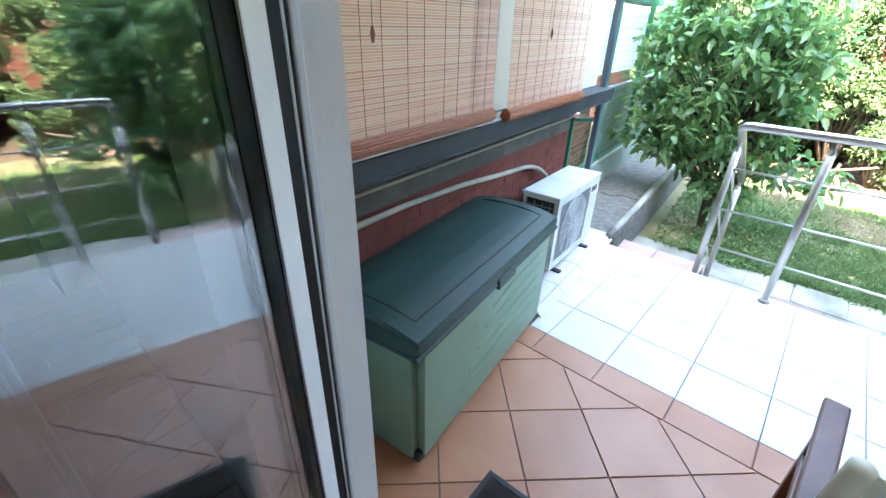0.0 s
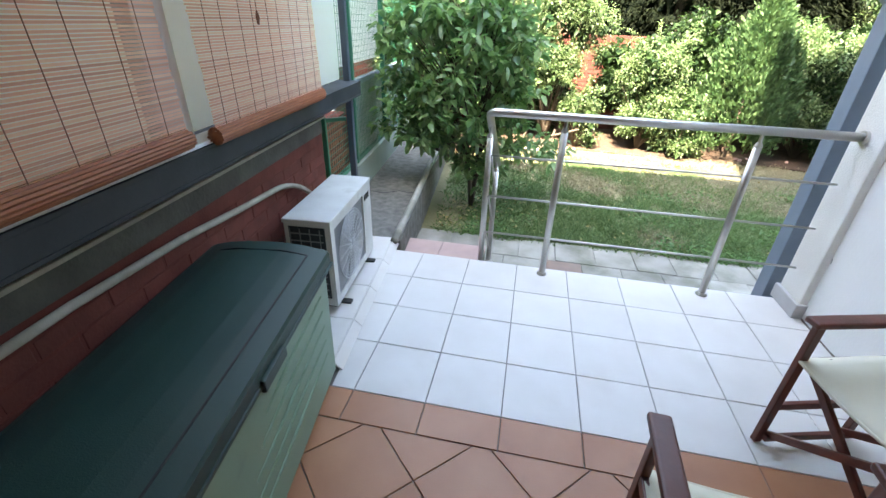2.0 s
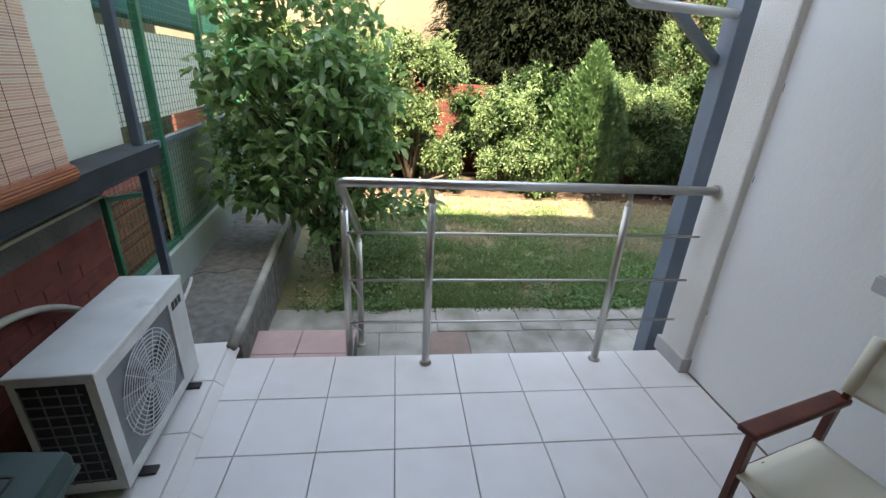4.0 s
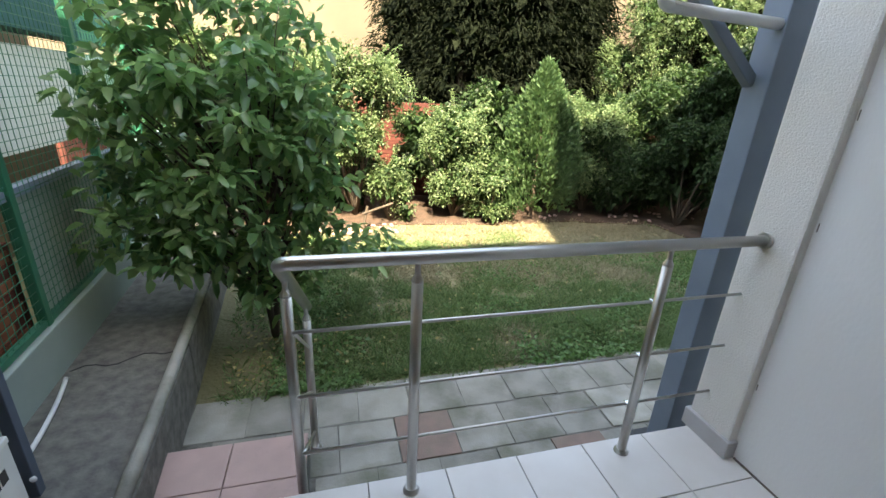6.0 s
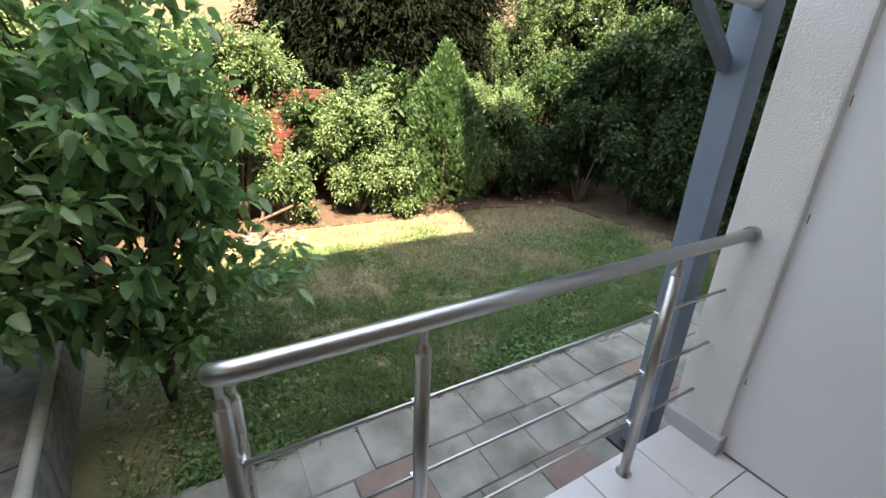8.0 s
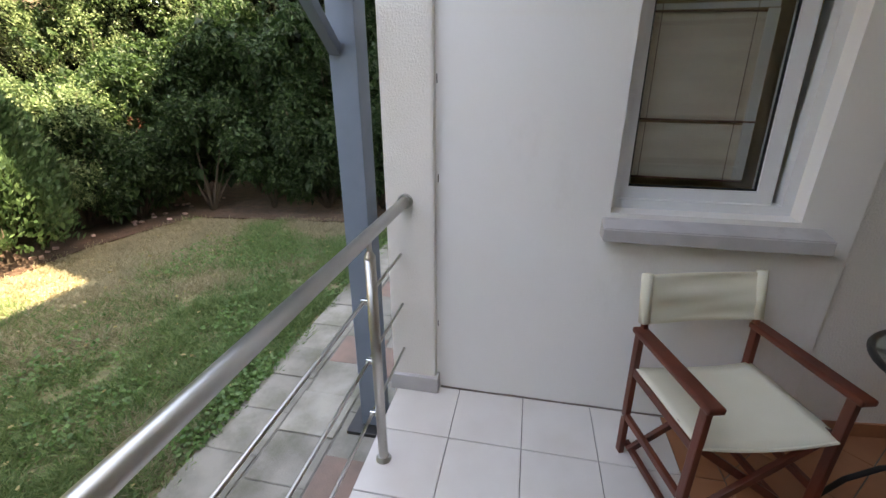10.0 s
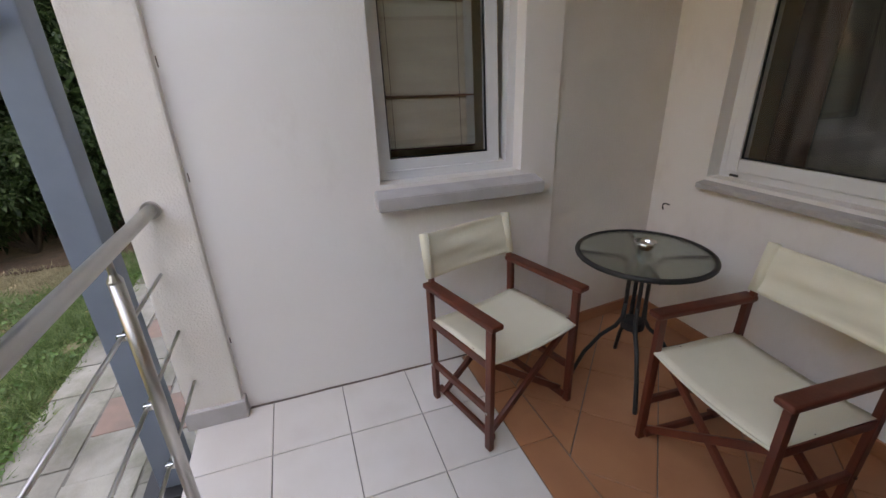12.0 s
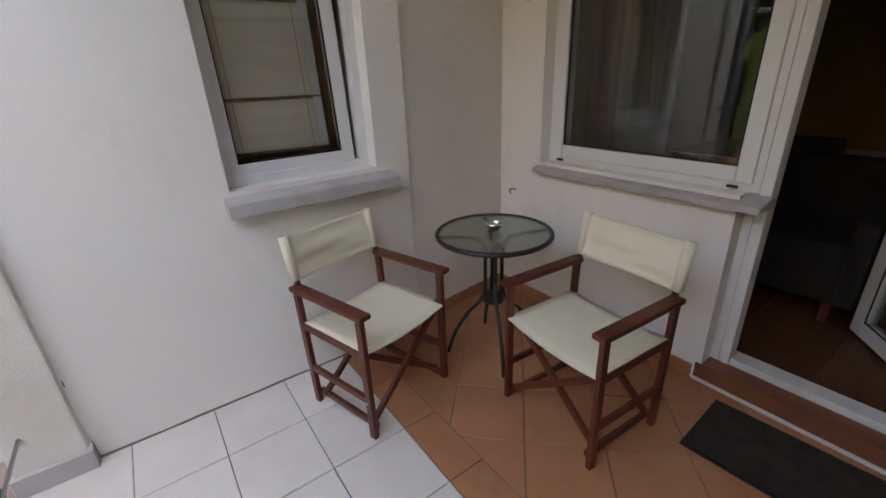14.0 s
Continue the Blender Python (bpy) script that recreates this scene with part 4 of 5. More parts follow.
# ---- folding chairs ----
def director_chair():
    """A folding chair that looks towards its own -y; its feet on z = 0."""
    ob = empty("folding_chair", pose(0, 0, 0), "red-brown wooden folding chair with cream canvas seat and back", "chair", group="canvas chairs on the terrace")
    W, D = 0.247, 0.200
    for s in (-1, 1):
        part("front_post", bar((s * W, -D, 0.0), (s * W, -D, 0.606), 0.024, 0.034), M_WOOD, ob)
        part("back_post", bar((s * W, D - 0.005, 0.0), (s * W, D + 0.015, 0.606), 0.024, 0.034), M_WOOD, ob)
        part("back_upright", bar((s * (W - 0.012), D + 0.01, 0.60), (s * (W - 0.012), D + 0.055, 0.835), 0.020, 0.026), M_WOOD, ob)
        part("armrest", soft_box(s * W - 0.030, s * W + 0.030, -D - 0.042, D + 0.030, 0.605, 0.630, 0.011, 4), M_WOOD, ob)
        part("seat_rail", bar((s * W, -D + 0.01, 0.428), (s * W, D, 0.428), 0.020, 0.038), M_WOOD, ob)
        part("bottom_rail", bar((s * W, -D + 0.01, 0.20), (s * W, D, 0.20), 0.020, 0.032), M_WOOD, ob)
        for yy, off in ((-D + 0.035, 0.0), (D - 0.035, 0.0)):
            part("cross_leg", bar((s * (W - 0.008), yy + s * 0.012, 0.045), (-s * (W - 0.018), yy + s * 0.012, 0.412), 0.030, 0.020), M_WOOD, ob)
        part("foot_rail", bar((s * (W - 0.026), -D + 0.0, 0.045), (s * (W - 0.026), D, 0.045), 0.020, 0.030), M_WOOD, ob)
        for yy in (-D, D):
            bt = bmesh.new()
            tube(bt, [(s * (W + 0.0125), yy, 0.20), (s * (W + 0.018), yy, 0.20)], 0.007, 8)
            part("bolt", bt, M_CHROME, ob, "small steel bolt")
    # canvas seat, sagging between its rails, with a hem folded down
    st = bmesh.new()
    nu, nv = 14, 10
    grid = [[None] * (nv + 1) for _ in range(nu + 1)]
    for i in range(nu + 1):
        for j in range(nv + 1):
            u, v = -1 + 2 * i / nu, -1 + 2 * j / nv
            grid[i][j] = st.verts.new((u * (W + 0.004), v * (D + 0.01) - 0.005, 0.450 - 0.018 * (1 - u * u) - 0.002 * math.sin(5 * v + 3 * u) - 0.012 * max(0, -v - 0.6) * (1 + u)))
    for i in range(nu):
        for j in range(nv):
            st.faces.new((grid[i][j], grid[i + 1][j], grid[i + 1][j + 1], grid[i][j + 1]))
    so = part("seat", st, M_CANVAS, ob, "cream canvas seat", smooth=True)
    md = so.modifiers.new("cloth", "SOLIDIFY")
    md.thickness = 0.004
    hem = bmesh.new()
    tube(hem, [(-W + 0.01 + 2 * (W - 0.01) * k / 12, -D - 0.014, 0.446 - 0.020 * (1 - (-1 + k / 6) ** 2) - 0.005 * k / 6) for k in range(13)], 0.006, 6)
    part("hem", hem, M_CANVAS, so)
    # back band with sleeves round the uprights
    bk = bmesh.new()
    nu, nv = 20, 14
    grid = [[None] * (nv + 1) for _ in range(nu + 1)]
    for i in range(nu + 1):
        for j in range(nv + 1):
            u, v = -1 + 2 * i / nu, j / nv
            wave = (0.009 * math.sin(9 * v + 1.2 * u) + 0.004 * math.sin(17 * v - 2.2 * u + 0.8)) * (1 - u * u)
            grid[i][j] = bk.verts.new((u * (W + 0.006), D + 0.018 + 0.045 * v - 0.016 + 0.035 * (1 - u * u) * 0.7 + wave, 0.652 + 0.192 * v - 0.008 * (1 - u * u)))
    for i in range(nu):
        for j in range(nv):
            bk.faces.new((grid[i][j], grid[i + 1][j], grid[i + 1][j + 1], grid[i][j + 1]))
    bo = part("backrest", bk, M_CANVAS, ob, "cream canvas back band", smooth=True)
    md = bo.modifiers.new("cloth", "SOLIDIFY")
    md.thickness = 0.005
    for s in (-1, 1):
        sl = bmesh.new()
        tube(sl, [(s * (W - 0.010), D + 0.020, 0.650), (s * (W - 0.010), D + 0.058, 0.845)], 0.022, 12)
        part("sleeve", sl, M_CANVAS, bo, smooth=True)
    return ob


chair_a = director_chair()
chair_a.matrix_world = pose(1.315, -0.055, 0, 0, 0, -74.5)
chair_b = copy_thing(chair_a, pose(0.620, -0.690, 0, 0, 0, 176.0))
chair_b["label"] = "red-brown wooden folding chair with cream canvas beside the door"


# ---- round glass table ----
table = empty("round_table", pose(1.215, -0.715, 0), "round glass-topped table with a black metal frame", "table")
TR, TZ = 0.290, 0.705
bm = bmesh.new()
bmesh.ops.create_cone(bm, cap_ends=True, segments=64, radius1=TR - 0.006, radius2=TR - 0.006, depth=0.005, matrix=Matrix.Translation((0, 0, TZ)))
tg = part("tabletop", bm, M_TABLEGLASS, table, "greenish glass top")
bm = bmesh.new()
tube(bm, [(TR * math.cos(a), TR * math.sin(a), TZ - 0.004) for a in (2 * math.pi * k / 56 for k in range(57))], 0.012, 10, cap=False)
part("rim", bm, M_BLACKSTEEL, table, "black metal rim", smooth=True)
for k in range(4):
    a = math.pi / 4 + math.pi / 2 * k + 0.25
    c, s = math.cos(a), math.sin(a)
    bm = bmesh.new()
    tube(bm, [(c * r, s * r, z) for r, z in ((0.045, 0.30), (0.045, 0.56), (0.05, 0.63), (0.09, 0.672), (0.17, 0.685), (0.25, 0.690), (TR - 0.004, TZ - 0.012))], 0.0095, 8)
    part("support", bm, M_BLACKSTEEL, table, smooth=True)
    bm = bmesh.new()
    tube(bm, [(c * r, s * r, z) for r, z in ((0.045, 0.44), (0.05, 0.36), (0.075, 0.31), (0.14, 0.25), (0.21, 0.14), (0.255, 0.02), (0.258, 0.0))], 0.0105, 8)
    part("leg", bm, M_BLACKSTEEL, table, smooth=True)
bm = bmesh.new()
tube(bm, [(0, 0, 0.31), (0, 0, 0.35), (0, 0, 0.36)], 0.05, 16, taper=[0.055, 0.055, 0.035])
part("hub", bm, M_BLACKSTEEL, table)

ash = empty("ashtray", pose(1.235, -0.735, TZ + 0.0026), "small shiny metal bowl ashtray on the glass table", "ashtray")
bm = bmesh.new()
prof = [(0.022, 0.0), (0.036, 0.010), (0.047, 0.030), (0.050, 0.042), (0.047, 0.042), (0.043, 0.030), (0.032, 0.012), (0.0, 0.006)]
rings = [[bm.verts.new((r * math.cos(2 * math.pi * k / 24), r * math.sin(2 * math.pi * k / 24), z)) for k in range(24)] for r, z in prof[:-1]]
for a, b in zip(rings, rings[1:]):
    for k in range(24):
        bm.faces.new((a[k], a[(k + 1) % 24], b[(k + 1) % 24], b[k]))
bm.faces.new(rings[0][::-1])
bm.faces.new(rings[-1])
part("bowl", bm, M_CHROME, ash, smooth=True)
bm = bmesh.new()
for k in range(4):
    tube(bm, [(0.012 * k - 0.018, -0.01 + 0.006 * k, 0.013), (0.012 * k - 0.006, 0.012 - 0.004 * k, 0.018)], 0.0038, 6)
part("stubs", bm, M_WHITEPAINT, ash, "pale stubs in the bowl")

# small sensor on the house wall, wire end behind the table, doormat
sens = empty("wall_sensor", pose(1.585, HOUSE_Y, 1.86), "small white wall device with a dark lens", "sensor")
part("case", soft_box(-0.022, 0.022, 0.0, 0.022, -0.045, 0.045, 0.006), M_WHITEPAINT, sens)
part("lens", soft_box(-0.010, 0.010, 0.022, 0.026, -0.028, 0.0, 0.003), M_DARK, sens)
bm = bmesh.new()
tube(bm, arc((1.66, HOUSE_Y, 0.735), (1.66, HOUSE_Y + 0.07, 0.77), (1.645, HOUSE_Y + 0.06, 0.72), 8), 0.004, 6)
tagged(part("wire_end", bm, M_DARK), "short dark wire end sticking out of the wall", "wire")
mat = empty("doormat", pose(0.232, -0.855, 0.001, 0, 0, 3), "dark brown worn doormat in front of the door step", "doormat")
part("mat_surface", soft_box(-0.63, -0.02, -0.36, -0.02, 0.003, 0.014, 0.004), M_MAT, mat)
part("border", soft_box(-0.65, 0.0, -0.38, 0.0, 0.0, 0.007, 0.003), M_GASKET, mat, "flat black rubber border")


# ---- railing ----
RY = 1.262
rail = empty("railing", pose(0, 0, 0), "brushed stainless steel terrace railing", "railing", kind="structure")
bm = bmesh.new()
tube(bm, [(1.655, RY, 1.045), (-0.20, RY, 1.045)] + arc((-0.21, RY, 1.045), (-0.268, RY + 0.005, 1.045), (-0.270, RY + 0.06, 1.01), 8) + [(-0.255, RY + 0.36, 0.78), (-0.238, RY + 0.68, 0.535)], 0.0235, 18)
part("handrail", bm, M_STEEL, rail, smooth=True)
bm = bmesh.new()
tube(bm, [(1.656, RY, 1.045), (1.640, RY, 1.045)], 0.034, 18)
part("wall_flange", bm, M_STEEL, rail, "steel wall flange")


def rail_post(x, y, z0, z1):
    bm = bmesh.new()
    tube(bm, [(x, y, z0), (x, y, z1 - 0.085)], 0.0205, 16)
    po = part("post", bm, M_STEEL, rail, smooth=True)
    bm = bmesh.new()
    tube(bm, [(x, y, z1 - 0.088), (x, y, z1 - 0.080), (x, y, z1 - 0.06), (x, y, z1 - 0.015)], 0.01, 12, taper=[0.021, 0.021, 0.010, 0.010])
    part("neck", bm, M_STEEL, po)
    bm = bmesh.new()
    tube(bm, [(x, y, z0), (x, y, z0 + 0.006), (x, y, z0 + 0.018)], 0.03, 18, taper=[0.034, 0.034, 0.024])
    part("foot_collar", bm, M_STEEL, po)


for px in (0.172, 1.186):
    rail_post(px, RY, 0.0, 1.045)
rail_post(-0.266, RY + 0.135, -0.155, 0.955)
rail_post(-0.240, RY + 0.62, GROUND, 0.585)
for k, z in enumerate((0.252, 0.513, 0.780)):
    bm = bmesh.new()
    tube(bm, [(1.658, RY + 0.034, z), (-0.240, RY + 0.034, z)], 0.0068, 10)
    part("crossbar", bm, M_STEEL, rail, smooth=True)
    bm = bmesh.new()
    tube(bm, [(-0.240, RY + 0.034, z), (-0.238, RY + 0.60, max(z - 0.43, -0.25))], 0.0068, 10)
    part("crossbar", bm, M_STEEL, rail, smooth=True)
    for px in (0.172, 1.186):
        part("bar_holder", soft_box(px - 0.011, px + 0.011, RY + 0.016, RY + 0.046, z - 0.011, z + 0.011, 0.005), M_CHROME, rail, "small steel bar holder")

# painted steel post with brace and pipe at the terrace corner
sp = empty("steel_post", pose(1.70, 1.50, GROUND), "blue-grey painted steel post on a black foot plate", "post")
part("shaft", soft_box(-0.065, 0.065, -0.06, 0.06, 0.02, 2.95, 0.006), M_BLUESTEEL, sp)
part("foot_plate", soft_box(-0.13, 0.13, -0.11, 0.13, -0.012, 0.02, 0.006), M_BLACKSTEEL, sp, "black steel foot plate")
part("brace", bar((-0.06, 0.03, 1.97), (-0.66, 0.03, 2.44), 0.045, 0.045), M_BLUESTEEL, sp)
fr = part("pipe_frame", tube(bmesh.new(), [(-0.064, -0.03, 2.185), (-0.40, -0.03, 2.195), (-0.58, -0.03, 2.20)] + arc((-0.58, -0.03, 2.20), (-0.62, -0.03, 2.20), (-0.625, -0.03, 2.25), 5) + [(-0.64, -0.03, 2.6)], 0.022, 12), M_WHITEPAINT, sp, "pale grey bent pipe", smooth=True)


# ---- room behind the door, and what hangs behind the windows ----
def curtain(name, x0, x1, y, z0, z1, mat, label, amp=0.022, wave=0.085):
    bm = bmesh.new()
    n = int((x1 - x0) / 0.012)
    prev = None
    for k in range(n + 1):
        x = x0 + (x1 - x0) * k / n
        o = amp * math.sin(2 * math.pi * x / wave) + 0.4 * amp * math.sin(2 * math.pi * x / (wave * 2.7) + 1)
        cur = [bm.verts.new((x, y + o * 0.7, z0)), bm.verts.new((x, y + o, (z0 + z1) / 2)), bm.verts.new((x, y + o * 0.8, z1))]
        if prev:
            for a in range(2):
                bm.faces.new((prev[a], cur[a], cur[a + 1], prev[a + 1]))
        prev = cur
    ob = part(name, bm, mat, None, smooth=True)
    md = ob.modifiers.new("cloth", "SOLIDIFY")
    md.thickness = 0.002
    return tagged(ob, label, "curtain")


curtain("sheer_curtain", 0.90, 1.24, HOUSE_Y - 0.40, 0.13, 2.5, M_CURTAIN, "grey sheer curtain hanging behind the window", 0.010, 0.15)
curtain("brown_curtain", 1.26, 1.46, HOUSE_Y - 0.42, 0.13, 2.5, M_BROWNCURTAIN, "brown curtain drawn to the side of the window", 0.010, 0.12)
curtain("sheer_curtain", -1.05, -0.60, HOUSE_Y - 0.62, 0.13, 2.5, M_CURTAIN, "grey sheer curtain drawn beside the open door")

rb = empty("roman_blind", Matrix.Translation((WALL_X + 0.185, 0.085, 1.145)) @ pose(0, 0, 0, 0, 4.0, 0), "cream fabric blind with dark rods hanging behind the small window", "blind")
BW, BHT = 0.245, 0.66                    # half width and height of the cloth
for k in range(2):
    z0, z1 = (0.006, 0.236) if k == 0 else (0.248, 0.652)
    fb = bmesh.new()
    prev = None
    for q in range(17):
        z = z0 + (z1 - z0) * q / 16
        cur = []
        for w in range(9):
            u = -1 + w / 4
            o = 0.004 * math.sin(q * 1.25 + k * 2 + 0.6 * u) + 0.006 * math.sin(math.pi * q / 16) + 0.002 * math.sin(5 * u + q)
            cur.append(fb.verts.new((-o, u * BW, z + 0.004 * u)))
        if prev:
            for w in range(8):
                fb.faces.new((prev[w], prev[w + 1], cur[w + 1], cur[w]))
        prev = cur
    fo = part("fold", fb, M_ROMAN, rb, smooth=True)
    md = fo.modifiers.new("cloth", "SOLIDIFY")
    md.thickness = 0.003
    part("seam_rod", tube(bmesh.new(), [(-0.013, -BW - 0.004, z0 - 0.004), (-0.013, BW + 0.004, z0 + 0.004)], 0.0045, 6), M_CORD, rb, "dark seam rod")
part("head_rod", tube(bmesh.new(), [(-0.010, -BW, BHT - 0.008), (-0.010, BW, BHT)], 0.004, 6), M_CORD, rb, "dark upper rod")
part("side_hem", soft_box(-0.014, -0.010, -BW - 0.002, -BW + 0.040, 0.01, BHT, 0.001, 1), M_WHITEPAINT, rb, "paler hem along one side")
part("top_hem", soft_box(-0.012, -0.006, -BW, BW, BHT + 0.004, BHT + 0.026, 0.002, 1), M_WHITEPAINT, rb, "white top hem")
for v in (-0.17, 0.17):
    part("lift_cord", tube(bmesh.new(), [(-0.016, v, 0.0), (-0.016, v, BHT + 0.30)], 0.0013, 5), M_CORD, rb)
structure("window_room", boxes((2.12, 2.6, -0.9, -0.85, 0.3, 2.8), (2.55, 2.6, -0.85, 0.8, 0.3, 2.8), (2.12, 2.6, 0.8, 0.85, 0.3, 2.8)), M_ROOMWALL, "dim room recess behind the small window", category="wall")
tagged(part("rod_bracket", tube(bmesh.new(), [(WALL_X + 0.25, -0.22, 2.09), (WALL_X + 0.25, 0.36, 2.09)], 0.012, 8), M_WHITEPAINT), "white head rail of the blind", "rail")

# table and chair in the dim room
rt = empty("room_table", pose(0.75, -3.1, 0.098), "dark wooden table with a pale cloth in the dim room", "table")
part("tabletop", soft_box(-0.6, 0.6, -0.4, 0.4, 0.70, 0.735, 0.005), M_WOOD, rt)
for sx in (-1, 1):
    for sy in (-1, 1):
        part("leg", soft_box(sx * 0.54 - 0.025, sx * 0.54 + 0.025, sy * 0.34 - 0.025, sy * 0.34 + 0.025, 0.0, 0.70, 0.004), M_WOOD, rt)
tagged(part("tablecloth", soft_box(0.75 - 0.605, 0.75 + 0.605, -3.505, -2.695, 0.833, 0.842, 0.003), M_ROMAN), "pale cloth lying on the room table", "tablecloth")
tagged(part("dark_bag", soft_box(0.45, 0.95, -3.2, -2.85, 0.8425, 0.96, 0.05, 4), M_BLACKCLOTH), "black soft bag lying on the room table", "bag")
ch = empty("room_armchair", pose(0.42, -2.45, 0.098), "black upholstered armchair in the dim room", "armchair")
part("seat", soft_box(-0.32, 0.32, -0.3, 0.3, 0.12, 0.45, 0.04, 3), M_BLACKCLOTH, ch)
part("backrest", soft_box(-0.32, 0.32, -0.36, -0.22, 0.3, 0.82, 0.04, 3), M_BLACKCLOTH, ch)
for sx in (-1, 1):
    part("arm", soft_box(sx * 0.34 - 0.05, sx * 0.34 + 0.05, -0.3, 0.3, 0.12, 0.60, 0.03, 3), M_BLACKCLOTH, ch)
    for sy in (-1, 1):
        part("leg", soft_box(sx * 0.28 - 0.02, sx * 0.28 + 0.02, sy * 0.24 - 0.02, sy * 0.24 + 0.02, 0.0, 0.12, 0.003), M_WOOD, ch)


# ---- garden plants ----
def limbs(rng, root, tips, r0, name, parent, mat, bends=5):
    """Trunk and limbs from the root to each tip, bowed and tapered."""
    bm = bmesh.new()
    for tip in tips:
        root_v, tip_v = Vector(root), Vector(tip)
        mid = root_v.lerp(tip_v, 0.45) + Vector((*(rng.normal(size=2) * 0.06), 0.12))
        pts = arc(root_v, mid, tip_v, bends)
        tube(bm, pts, r0, 7, taper=[r0 * (1 - 0.85 * k / bends) for k in range(bends + 1)])
    return part(name, bm, mat, parent, smooth=True)


def cluster_leaves(rng, centres, radius, per, length, width, spread=0.5, up=0.1, outward=None, flat=1.0, droop=0.25, broad=False):
    """Leaves round many twig ends: places spread about each centre, pointing away from it."""
    c = np.repeat(np.asarray(centres), per, 0)
    d = unit(rng.normal(size=c.shape) * np.array([1, 1, flat]))
    at = c + d * radius * rng.uniform(0.1, 1.0, len(c))[:, None]
    ax = d * spread + rng.normal(size=c.shape) * 0.35 + np.array([0, 0, up])
    if outward is not None:
        ax = ax + unit(at - np.asarray(outward)) * 0.5
    return leaves(rng, at, ax, length, width, droop=droop, broad=broad)


def ball_points(rng, n, centre, radii, shell=0.55):
    d = unit(rng.normal(size=(n, 3)))
    r = rng.uniform(shell ** 3, 1, n) ** (1 / 3)
    return np.asarray(centre) + d * r[:, None] * np.asarray(radii)


def tree():
    rng = np.random.default_rng(11)
    ob = empty("cherry_tree", pose(-0.575, 3.12, GROUND - 0.02), "young leafy tree with large dark green drooping leaves", "tree")
    lobes = [((-0.25, 0.0, 2.42), (0.34, 0.34, 0.26)), ((0.22, 0.05, 2.25), (0.32, 0.32, 0.26)), ((-0.62, 0.0, 2.30), (0.26, 0.28, 0.22)), ((-0.10, -0.05, 1.75), (0.42, 0.42, 0.42)), ((-0.48, -0.10, 1.55), (0.42, 0.40, 0.40)), ((0.25, 0.0, 1.35), (0.36, 0.40, 0.42)),
             ((-0.30, -0.22, 1.05), (0.42, 0.38, 0.34)), ((0.10, 0.05, 0.98), (0.42, 0.40, 0.36)), ((-0.62, 0.0, 1.88), (0.28, 0.30, 0.24)),
             ((0.02, 0.05, 1.95), (0.36, 0.36, 0.26)), ((0.32, 0.15, 1.72), (0.30, 0.34, 0.30)),
             ((-0.15, -0.12, 0.72), (0.28, 0.26, 0.20)), ((0.32, -0.02, 0.72), (0.26, 0.24, 0.16)), ((0.10, -0.15, 0.50), (0.20, 0.20, 0.20)), ((-0.74, -0.10, 1.68), (0.25, 0.26, 0.24)), ((-0.45, -0.05, 2.08), (0.26, 0.28, 0.22)), ((-0.50, -0.20, 0.88), (0.24, 0.24, 0.16)), ((0.42, -0.05, 1.15), (0.22, 0.25, 0.3))]
    tips, centres = [], []
    for c, r in lobes:
        n = int(7 + 30 * r[0])
        pts = ball_points(rng, n, c, np.array(r) * 0.92, 0.35)
        centres.append(pts)
        tips += [tuple(p) for p in pts[:5]]
    # loose shoots that break the crown's outline
    for k in range(34):
        a, z = rng.uniform(0, 2 * math.pi), rng.uniform(0.75, 2.0)
        reach = rng.uniform(0.55, 0.85) * (0.8 if z > 1.7 else 1.0)
        tip = np.array([math.cos(a) * reach - 0.18, math.sin(a) * reach * 0.75, z + rng.uniform(-0.12, 0.22)])
        root = np.array([math.cos(a) * 0.35 - 0.15, math.sin(a) * 0.3, z - 0.05])
        centres.append(root + (tip - root) * np.linspace(0.2, 1, 6)[:, None])
        tips.append(tuple(tip))
    centres = np.concatenate(centres)
    trunk = limbs(rng, (0, 0, 0.0), [(-0.02, 0.0, 1.2), (-0.25, -0.05, 1.9), (0.15, 0.05, 1.8)], 0.028, "trunk", ob, M_BARK, 7)
    tw = bmesh.new()
    for tip in tips:
        base = Vector((tip[0] * 0.25, tip[1] * 0.25, max(0.35, tip[2] * 0.62)))
        pts = arc(base, base.lerp(Vector(tip), 0.5) + Vector((0, 0, 0.06)), tip, 4)
        tube(tw, pts, 0.008, 5, taper=[0.010, 0.008, 0.006, 0.004, 0.002])
    part("branchwork", tw, M_BARK, trunk, smooth=True)
    v, f = cluster_leaves(rng, centres, 0.125, 11, 0.108, 0.057, 0.8, 0.0, flat=0.7, droop=0.22, broad=True)
    crown = mesh_object("crown", v, f, M_TREELEAF, ob, "dense large dark green leaves")
    # low side shoots with broad leaves
    low = ball_points(rng, 14, (0.66, 0.32, 0.62), (0.34, 0.22, 0.16), 0.2)
    v, f = cluster_leaves(rng, low, 0.09, 9, 0.13, 0.05, 0.9, -0.05, flat=0.4, broad=True)
    mesh_object("side_shoot", v, f, M_TREELEAF, ob, "low side shoots with long leaves")
    return ob


tree()


